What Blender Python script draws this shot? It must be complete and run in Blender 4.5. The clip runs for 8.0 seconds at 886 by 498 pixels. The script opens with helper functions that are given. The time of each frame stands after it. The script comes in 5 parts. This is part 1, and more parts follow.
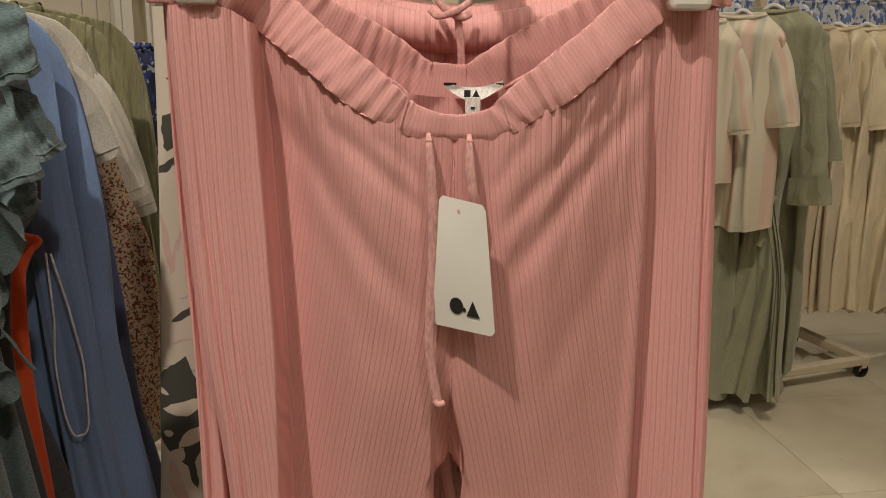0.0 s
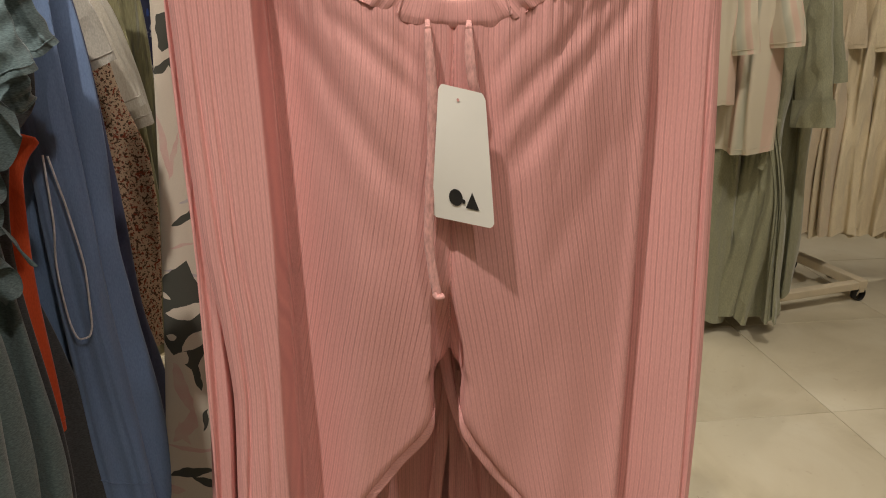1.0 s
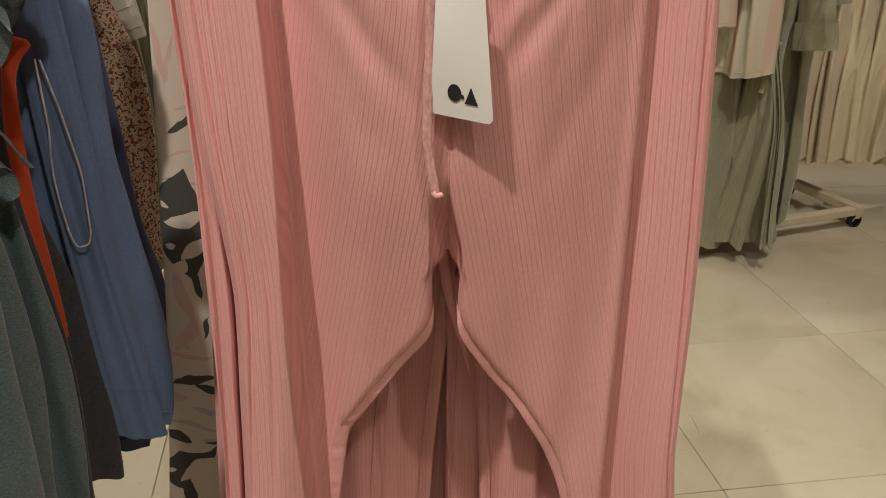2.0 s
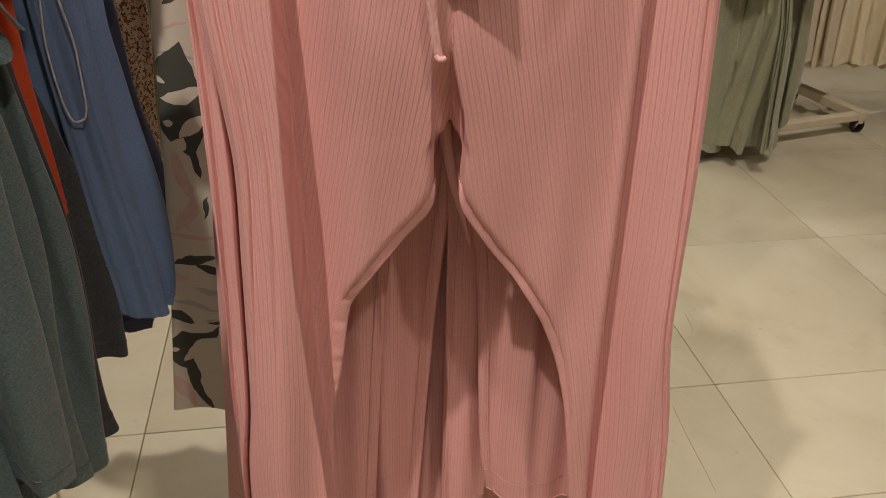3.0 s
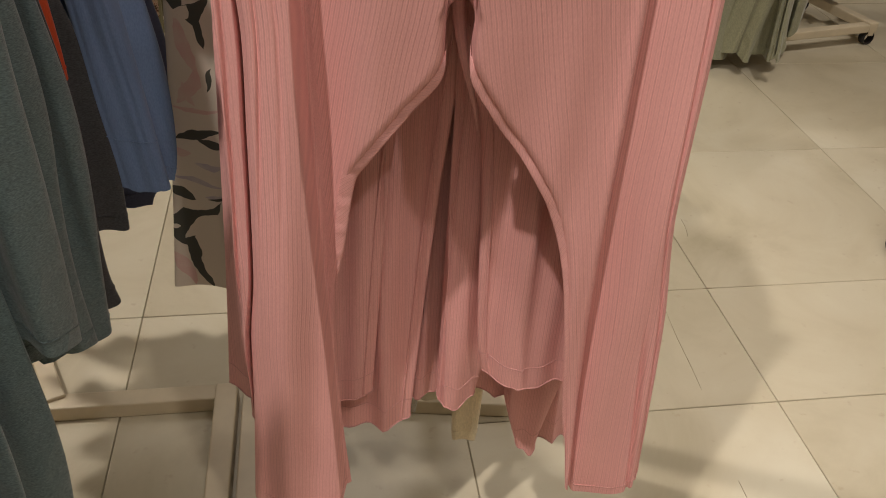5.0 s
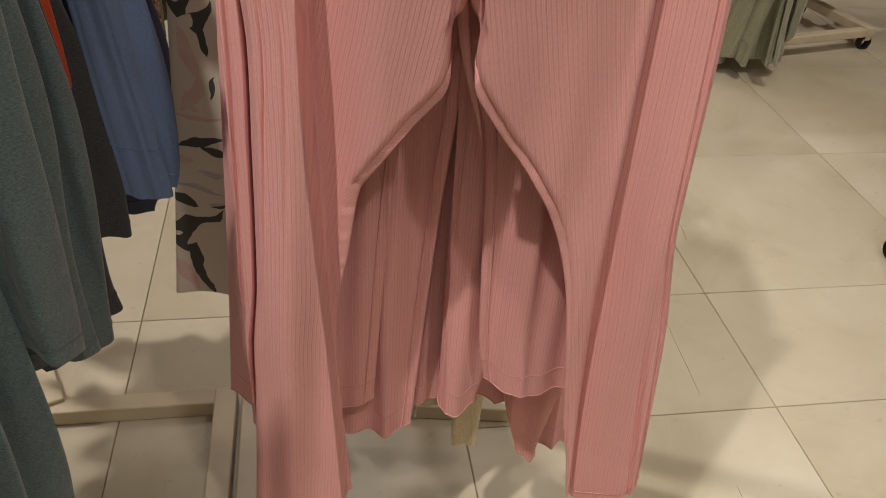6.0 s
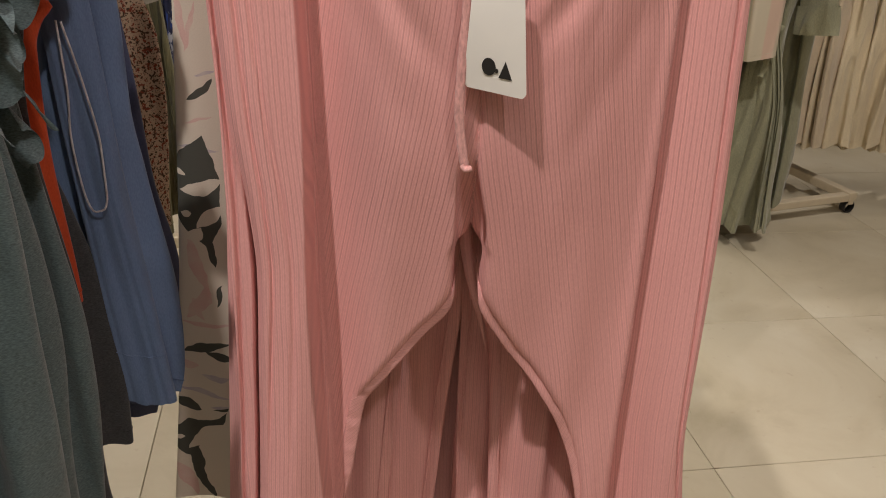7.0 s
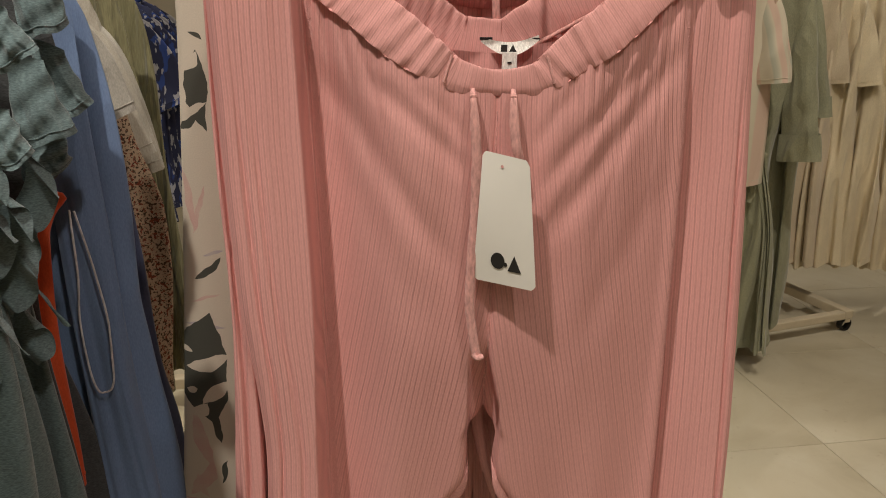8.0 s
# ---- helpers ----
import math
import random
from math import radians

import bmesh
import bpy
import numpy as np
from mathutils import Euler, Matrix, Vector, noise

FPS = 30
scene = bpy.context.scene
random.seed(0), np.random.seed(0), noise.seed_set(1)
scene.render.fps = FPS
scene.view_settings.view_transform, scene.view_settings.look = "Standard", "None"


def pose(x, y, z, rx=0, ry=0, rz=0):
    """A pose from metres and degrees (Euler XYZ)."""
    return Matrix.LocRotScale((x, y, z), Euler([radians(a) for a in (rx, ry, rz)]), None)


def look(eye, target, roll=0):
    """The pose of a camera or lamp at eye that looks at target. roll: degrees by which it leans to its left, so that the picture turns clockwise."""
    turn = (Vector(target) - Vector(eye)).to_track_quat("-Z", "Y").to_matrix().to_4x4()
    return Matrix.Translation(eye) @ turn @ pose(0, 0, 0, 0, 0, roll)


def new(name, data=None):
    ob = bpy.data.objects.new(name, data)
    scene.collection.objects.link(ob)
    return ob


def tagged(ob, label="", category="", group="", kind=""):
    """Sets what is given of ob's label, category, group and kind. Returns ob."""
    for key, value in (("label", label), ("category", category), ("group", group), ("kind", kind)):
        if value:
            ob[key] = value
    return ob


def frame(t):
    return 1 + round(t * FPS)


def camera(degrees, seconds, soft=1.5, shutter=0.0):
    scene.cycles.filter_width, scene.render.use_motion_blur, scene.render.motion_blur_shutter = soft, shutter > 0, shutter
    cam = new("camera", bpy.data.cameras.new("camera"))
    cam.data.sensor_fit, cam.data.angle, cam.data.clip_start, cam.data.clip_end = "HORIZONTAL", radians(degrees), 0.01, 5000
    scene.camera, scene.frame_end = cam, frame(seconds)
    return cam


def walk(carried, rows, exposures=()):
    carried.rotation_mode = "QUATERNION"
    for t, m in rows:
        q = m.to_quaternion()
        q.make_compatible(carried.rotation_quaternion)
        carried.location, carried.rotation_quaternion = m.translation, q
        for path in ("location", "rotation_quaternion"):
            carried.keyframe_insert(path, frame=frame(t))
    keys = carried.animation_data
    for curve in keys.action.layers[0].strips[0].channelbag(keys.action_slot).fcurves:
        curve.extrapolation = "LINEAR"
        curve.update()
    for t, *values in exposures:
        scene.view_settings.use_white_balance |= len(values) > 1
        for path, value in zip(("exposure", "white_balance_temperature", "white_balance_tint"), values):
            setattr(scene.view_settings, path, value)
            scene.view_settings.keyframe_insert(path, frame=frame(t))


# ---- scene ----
cam = camera(55.7, 8.0, soft=1.0)
PATH = [
    (0, (0.066, 0.094, 1.225), (0.355, 2.012, 0.738), 0.6),
    (0.5, (0.066, 0.091, 1.213), (0.351, 1.991, 0.66), 0.6),
    (1, (0.066, 0.088, 1.198), (0.349, 1.961, 0.557), 0.5),
    (1.5, (0.065, 0.084, 1.187), (0.349, 1.93, 0.473), 0.4),
    (3, (0.059, 0.07, 1.145), (0.337, 1.791, 0.166), 1.1),
    (3.5, (0.055, 0.065, 1.13), (0.327, 1.724, 0.047), 1.8),
    (4, (0.053, 0.059, 1.124), (0.327, 1.674, -0.023), 2.7),
    (4.5, (0.051, 0.059, 1.12), (0.33, 1.662, -0.043), 3.2),
    (6, (0.041, 0.063, 1.128), (0.333, 1.665, -0.033), 3.8),
    (6.5, (0.039, 0.074, 1.153), (0.343, 1.781, 0.157), 3.2),
    (7, (0.035, 0.08, 1.174), (0.346, 1.868, 0.332), 2.4),
    (7.5, (0.032, 0.095, 1.205), (0.358, 1.951, 0.533), 1.4),
    (8, (0.024, 0.097, 1.224), (0.358, 1.981, 0.64), 0.8),
]
walk(cam, [(t, look(eye, target, roll)) for t, eye, target, roll in PATH],
     exposures=[(0, -0.58, 6680, 10), (0.5, -0.47, 6530, 10), (1.0, -0.40, 6480, 10), (1.5, -0.37, 6450, 10), (3.0, -0.32, 6400, 11), (4.5, -0.32, 6350, 12),
                (6.0, -0.32, 6250, 14), (7.0, -0.35, 6220, 15), (7.5, -0.45, 6350, 12), (8.0, -0.52, 6560, 10)])


# ---------------------------------------------------------------- world and lamps
world = bpy.data.worlds.new("shop_world")
scene.world = world
world.use_nodes = True
world.node_tree.nodes["Background"].inputs[0].default_value = (1.0, 0.85, 0.68, 1)
world.node_tree.nodes["Background"].inputs[1].default_value = 0.02

CEILING = 3.7
WARM = (0.965, 0.885, 0.785)


def ceiling_spot(x, y, watts, target, cone=75, size=0.06):
    lamp = bpy.data.lights.new("ceiling_spot", "SPOT")
    lamp.energy, lamp.color, lamp.spot_size, lamp.spot_blend, lamp.shadow_soft_size = watts, WARM, radians(cone), 0.6, size
    ob = new("ceiling_spot_light", lamp)
    ob.matrix_world = look((x, y, CEILING - 0.12), target)
    return ob


# soft fill lamp added under the ceiling; it stands for no known fixture
def fill_light(x, y, w, h, watts):
    lamp = bpy.data.lights.new("panel", "AREA")
    lamp.shape, lamp.size, lamp.size_y, lamp.energy, lamp.color = "RECTANGLE", w, h, watts, WARM
    ob = new("unseen_fill_light", lamp)
    ob.matrix_world = pose(x, y, CEILING - 0.06, 0, 0, 0)
    return ob


# second, fourth, sixth and last spots are unseen extras that brighten dim areas
SPOTS = [(-0.82, -0.37, 368, (0.24, 0.85, 0.28), 46, 0.04), (0.75, -1.2, 135, (0.36, 0.75, 0.5), 46), (1.5, 1.0, 45, (1.2, 1.6, 0)), (1.15, 0.7, 185, (1.75, 2.85, 1.0), 44),
         (-1.5, 1.9, 330, (-0.15, 1.45, 0.0), 40), (-0.7, 2.1, 170, (-0.85, 3.3, 1.5), 60), (3.0, 4.4, 190, (2.5, 3.5, 0.0), 60)]
FILLS = [(-0.4, -1.6, 1.2, 1.2, 25), (1.9, 0.9, 1.2, 1.2, 24), (0.0, 3.4, 1.2, 1.2, 36)]
for row in SPOTS:
    ceiling_spot(*row)
for row in FILLS:
    fill_light(*row)


# ---------------------------------------------------------------- materials
def nodes_of(name):
    mat = bpy.data.materials.new(name)
    mat.use_nodes = True
    nt = mat.node_tree
    return mat, nt, nt.nodes["Principled BSDF"]


def link(nt, a, b):
    nt.links.new(a, b)


def add(nt, kind, **props):
    n = nt.nodes.new(kind)
    for k, v in props.items():
        if k == "op":
            n.operation = v
        elif k == "scale":
            n.inputs["Scale"].default_value = v
        elif k == "detail":
            n.inputs["Detail"].default_value = v
        elif k == "rough":
            n.inputs["Roughness"].default_value = v
    return n


def ramp(nt, fac, stops):
    n = nt.nodes.new("ShaderNodeValToRGB")
    el = n.color_ramp.elements
    while len(el) < len(stops):
        el.new(0.5)
    for e, (p, c) in zip(el, stops):
        e.position, e.color = p, (*c, 1)
    link(nt, fac, n.inputs[0])
    return n


def maths(nt, op, a, b=None):
    n = nt.nodes.new("ShaderNodeMath")
    n.operation = op
    for i, v in enumerate((a, b)):
        if v is None:
            continue
        if isinstance(v, (int, float)):
            n.inputs[i].default_value = v
        else:
            link(nt, v, n.inputs[i])
    return n.outputs[0]


def mix(nt, fac, a, b, blend="MIX"):
    n = nt.nodes.new("ShaderNodeMix")
    n.data_type, n.blend_type = "RGBA", blend
    for i, v in ((0, fac), (6, a), (7, b)):
        if isinstance(v, (int, float)):
            n.inputs[i].default_value = v
        elif isinstance(v, tuple):
            n.inputs[i].default_value = (*v, 1)
        else:
            link(nt, v, n.inputs[i])
    return n.outputs[2]


def shade(c, k):
    return tuple(min(1, v * k) for v in c)


def fabric(name, color, weave=900, rough=0.9, sheen=0.25, melange=0.12, bump=0.25, stretch=(1, 1, 0.35), crease=0.35, crease_scale=28):
    """Plain woven or jersey cloth with a mottled yarn colour."""
    mat, nt, bsdf = nodes_of(name)
    tc = add(nt, "ShaderNodeTexCoord")
    mp = add(nt, "ShaderNodeMapping")
    mp.inputs["Scale"].default_value = stretch
    link(nt, tc.outputs["Object"], mp.inputs[0])
    fine = add(nt, "ShaderNodeTexNoise", scale=weave, detail=3)
    link(nt, mp.outputs[0], fine.inputs["Vector"])
    wide = add(nt, "ShaderNodeTexNoise", scale=9, detail=4)
    link(nt, tc.outputs["Object"], wide.inputs["Vector"])
    c1 = ramp(nt, fine.outputs[0], [(0.3, shade(color, 1 - 2 * melange)), (0.7, shade(color, 1 + 1.6 * melange))])
    c2 = ramp(nt, wide.outputs[0], [(0.3, (0.88, 0.88, 0.88)), (0.7, (1, 1, 1))])
    link(nt, mix(nt, 1.0, c1.outputs[0], c2.outputs[0], "MULTIPLY"), bsdf.inputs["Base Color"])
    b = add(nt, "ShaderNodeBump")
    b.inputs["Strength"].default_value, b.inputs["Distance"].default_value = bump, 0.0006
    link(nt, fine.outputs[0], b.inputs["Height"])
    wrinkle = add(nt, "ShaderNodeTexNoise", scale=crease_scale, detail=5)
    link(nt, mp.outputs[0], wrinkle.inputs["Vector"])
    b2 = add(nt, "ShaderNodeBump")
    b2.inputs["Strength"].default_value, b2.inputs["Distance"].default_value = crease, 0.006
    # ridged noise: pressed, sharp-edged creases
    sharp = add(nt, "ShaderNodeTexNoise", scale=crease_scale * 0.5, detail=2)
    mp2 = add(nt, "ShaderNodeMapping")
    mp2.inputs["Scale"].default_value = (1, 1, stretch[2] * 1.1)
    mp2.inputs["Rotation"].default_value = (0, 0.35, 0)
    link(nt, tc.outputs["Object"], mp2.inputs[0])
    link(nt, mp2.outputs[0], sharp.inputs["Vector"])
    ridge = ramp(nt, sharp.outputs[0], [(0.40, (0, 0, 0)), (0.5, (0.8, 0.8, 0.8)), (0.60, (0, 0, 0))]).outputs[0]
    link(nt, maths(nt, "ADD", wrinkle.outputs[0], ridge), b2.inputs["Height"])
    link(nt, b.outputs[0], b2.inputs["Normal"])
    link(nt, b2.outputs[0], bsdf.inputs["Normal"])
    bsdf.inputs["Roughness"].default_value = rough
    bsdf.inputs["Sheen Weight"].default_value = sheen
    bsdf.inputs["Specular IOR Level"].default_value = 0.25
    return mat


def rib_knit(name, color, pitch=0.0037, seed=0.0, depth=0.55, gap=0.735):
    """Rib jersey: flat ribs parted by hairline wales of uneven depth, along the cloth's own u; groove shade and rib
    highlights are painted in.
    """
    mat, nt, bsdf = nodes_of(name)
    uv = add(nt, "ShaderNodeUVMap")
    sep = add(nt, "ShaderNodeSeparateXYZ")
    wob = add(nt, "ShaderNodeTexNoise", scale=11, detail=2)
    link(nt, uv.outputs[0], wob.inputs["Vector"])
    link(nt, uv.outputs[0], sep.inputs[0])
    u = maths(nt, "ADD", sep.outputs[0], maths(nt, "MULTIPLY", wob.outputs[0], 0.004))
    u = maths(nt, "DIVIDE", maths(nt, "ADD", u, 3.0 + seed), pitch)
    cell = maths(nt, "FLOOR", maths(nt, "ADD", u, 0.5))
    tri = maths(nt, "ABSOLUTE", maths(nt, "SUBTRACT", u, cell))
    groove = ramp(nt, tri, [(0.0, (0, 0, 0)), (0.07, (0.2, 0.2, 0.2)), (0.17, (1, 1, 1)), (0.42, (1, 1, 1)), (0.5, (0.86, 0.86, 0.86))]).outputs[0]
    # each wale has its own depth, and every second one is fainter
    wn = add(nt, "ShaderNodeTexWhiteNoise")
    wn.noise_dimensions = "1D"
    link(nt, cell, wn.inputs["W"])
    odd = maths(nt, "ABSOLUTE", maths(nt, "SUBTRACT", maths(nt, "FLOORED_MODULO", cell, 2.0), 0.0))
    vary = add(nt, "ShaderNodeTexNoise", scale=5, detail=3)
    link(nt, uv.outputs[0], vary.inputs["Vector"])
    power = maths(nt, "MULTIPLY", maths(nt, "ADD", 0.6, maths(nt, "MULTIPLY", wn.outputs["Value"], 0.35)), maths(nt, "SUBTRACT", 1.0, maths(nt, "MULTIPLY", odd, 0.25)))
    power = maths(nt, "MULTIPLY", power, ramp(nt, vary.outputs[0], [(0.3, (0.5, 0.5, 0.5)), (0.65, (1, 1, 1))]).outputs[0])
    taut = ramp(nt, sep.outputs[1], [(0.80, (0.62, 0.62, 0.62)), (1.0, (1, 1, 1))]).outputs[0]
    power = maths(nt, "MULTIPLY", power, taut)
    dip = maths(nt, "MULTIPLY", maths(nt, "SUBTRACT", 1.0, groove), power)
    tc = add(nt, "ShaderNodeTexCoord")
    mp = add(nt, "ShaderNodeMapping")
    mp.inputs["Scale"].default_value = (1, 1, 0.25)
    link(nt, tc.outputs["Object"], mp.inputs[0])
    fine = add(nt, "ShaderNodeTexNoise", scale=1300, detail=2)
    link(nt, mp.outputs[0], fine.inputs["Vector"])
    wide = add(nt, "ShaderNodeTexNoise", scale=7, detail=3)
    link(nt, tc.outputs["Object"], wide.inputs["Vector"])
    # shade of the grooves put into the base colour, on top of the bump
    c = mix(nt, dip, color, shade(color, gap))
    # pale line beside each groove: a highlight painted on the rib
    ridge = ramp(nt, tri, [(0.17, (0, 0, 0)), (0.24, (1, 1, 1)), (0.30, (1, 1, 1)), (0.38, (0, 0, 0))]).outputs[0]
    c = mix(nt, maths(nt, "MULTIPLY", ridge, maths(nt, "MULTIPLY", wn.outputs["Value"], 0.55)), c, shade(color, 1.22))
    c = mix(nt, 1.0, c, ramp(nt, fine.outputs[0], [(0.3, (0.9, 0.88, 0.88)), (0.7, (1, 1, 1))]).outputs[0], "MULTIPLY")
    c = mix(nt, 1.0, c, ramp(nt, wide.outputs[0], [(0.3, (0.94, 0.93, 0.93)), (0.7, (1, 1, 1))]).outputs[0], "MULTIPLY")
    link(nt, c, bsdf.inputs["Base Color"])
    b = add(nt, "ShaderNodeBump")
    b.inputs["Strength"].default_value, b.inputs["Distance"].default_value = depth, 0.0009
    link(nt, maths(nt, "ADD", maths(nt, "SUBTRACT", 1.0, dip), maths(nt, "MULTIPLY", fine.outputs[0], 0.2)), b.inputs["Height"])
    link(nt, b.outputs[0], bsdf.inputs["Normal"])
    bsdf.inputs["Roughness"].default_value = 0.7
    bsdf.inputs["Sheen Weight"].default_value = 0.25
    bsdf.inputs["Sheen Roughness"].default_value = 0.5
    bsdf.inputs["Sheen Tint"].default_value = (*shade(color, 1.3), 1)
    bsdf.inputs["Specular IOR Level"].default_value = 0.3
    return mat


def plain(name, color, rough=0.5, metal=0.0, grain=0.06, scale=60, bump=0.1):
    mat, nt, bsdf = nodes_of(name)
    tc = add(nt, "ShaderNodeTexCoord")
    n = add(nt, "ShaderNodeTexNoise", scale=scale, detail=5)
    link(nt, tc.outputs["Object"], n.inputs["Vector"])
    link(nt, ramp(nt, n.outputs[0], [(0.3, shade(color, 1 - grain)), (0.7, shade(color, 1 + grain))]).outputs[0], bsdf.inputs["Base Color"])
    b = add(nt, "ShaderNodeBump")
    b.inputs["Strength"].default_value, b.inputs["Distance"].default_value = bump, 0.002
    link(nt, n.outputs[0], b.inputs["Height"])
    link(nt, b.outputs[0], bsdf.inputs["Normal"])
    bsdf.inputs["Roughness"].default_value, bsdf.inputs["Metallic"].default_value = rough, metal
    return mat


def tile_stone():
    """Polished cream stone tile with cloudy veins, tiny pits and scuffs."""
    mat, nt, bsdf = nodes_of("cream_stone")
    geo = add(nt, "ShaderNodeNewGeometry")
    info = add(nt, "ShaderNodeObjectInfo")
    off = add(nt, "ShaderNodeVectorMath", op="SCALE")
    comb = add(nt, "ShaderNodeCombineXYZ")
    link(nt, info.outputs["Random"], comb.inputs[0])
    link(nt, info.outputs["Random"], comb.inputs[2])
    link(nt, comb.outputs[0], off.inputs[0])
    off.inputs["Scale"].default_value = 30
    pos = add(nt, "ShaderNodeVectorMath", op="ADD")
    link(nt, geo.outputs["Position"], pos.inputs[0])
    link(nt, off.outputs[0], pos.inputs[1])
    cloud = add(nt, "ShaderNodeTexNoise", scale=3.2, detail=6, rough=0.6)
    cloud.inputs["Distortion"].default_value = 0.7
    link(nt, pos.outputs[0], cloud.inputs["Vector"])
    pits = add(nt, "ShaderNodeTexNoise", scale=42, detail=4)
    link(nt, pos.outputs[0], pits.inputs["Vector"])
    c = ramp(nt, cloud.outputs[0], [(0.28, (0.45, 0.395, 0.275)), (0.5, (0.55, 0.49, 0.36)), (0.72, (0.61, 0.56, 0.43))]).outputs[0]
    c = mix(nt, maths(nt, "MULTIPLY", ramp(nt, pits.outputs[0], [(0.66, (0, 0, 0)), (0.76, (1, 1, 1))]).outputs[0], 0.35), c, (0.36, 0.26, 0.17))
    tone = ramp(nt, info.outputs["Random"], [(0.0, (0.93, 0.92, 0.9)), (1.0, (1, 1, 1))]).outputs[0]
    link(nt, mix(nt, 1.0, c, tone, "MULTIPLY"), bsdf.inputs["Base Color"])
    link(nt, ramp(nt, cloud.outputs[0], [(0.3, (0.3, 0.3, 0.3)), (0.7, (0.42, 0.42, 0.42))]).outputs[0], bsdf.inputs["Roughness"])
    return mat


# painted shapes of the leaf print: middle across, height, turn, half length, half width
DARK_LEAVES = [(-.075, .862, -1.57, .061, .0271), (-.066, .802, -1.3, .02, .0051), (-.062, .749, -1.9, .014, .0029), (-.08, .684, .25, .028, .0052), (-.068, .673, -.35, .018, .0043),
               (-.109, .606, -.27, .019, .007), (-.098, .578, .56, .047, .0149), (-.116, .552, -.81, .024, .0144), (-.099, .518, -1.35, .047, .0087),
               (-.062, 1.187, -.59, .007, .0017), (-.063, 1.137, -1.54, .038, .0101), (-.073, 1.108, .6, .01, .0041), (-.064, .968, .65, .016, .0046)]
CREAM_LEAVES = [(-.07, .871, .26, .021, .0081), (-.064, .839, .65, .018, .0069), (-.089, .84, .08, .006, .003), (-.091, .885, -.32, .006, .0037), (-.091, .594, .18, .031, .0067), (-.086, .566, .62, .032, .0098),
                (-.082, .508, -1.38, .045, .0095), (-.122, .559, .14, .007, .0026), (-.081, .818, .6, .013, .0067), (-.068, 1.118, .65, .016, .0041), (-.068, 1.162, .84, .013, .0055)]
BLUSH_STROKES = [(-.081, .782, -1.29, .034, .0074), (-.084, .738, -2.14, .027, .0076), (-.102, .659, -.18, .011, .0062), (-.117, .503, -1.12, .028, .0081), (-.079, .712, .02, .029, .0027),
                 (-.078, 1.038, -1.47, .033, .0042), (-.069, 1.027, 1.26, .023, .0024), (-.068, .94, .24, .014, .0019), (-.085, .731, -1.16, .016, .0041)]
LILAC_STROKES = [(-.072, .645, .06, .018, .0047), (-.088, .624, -.17, .03, .0031), (-.071, .606, .21, .012, .0022), (-.07, .91, -.08, .019, .0022), (-.058, .984, .11, .009, .0016)]


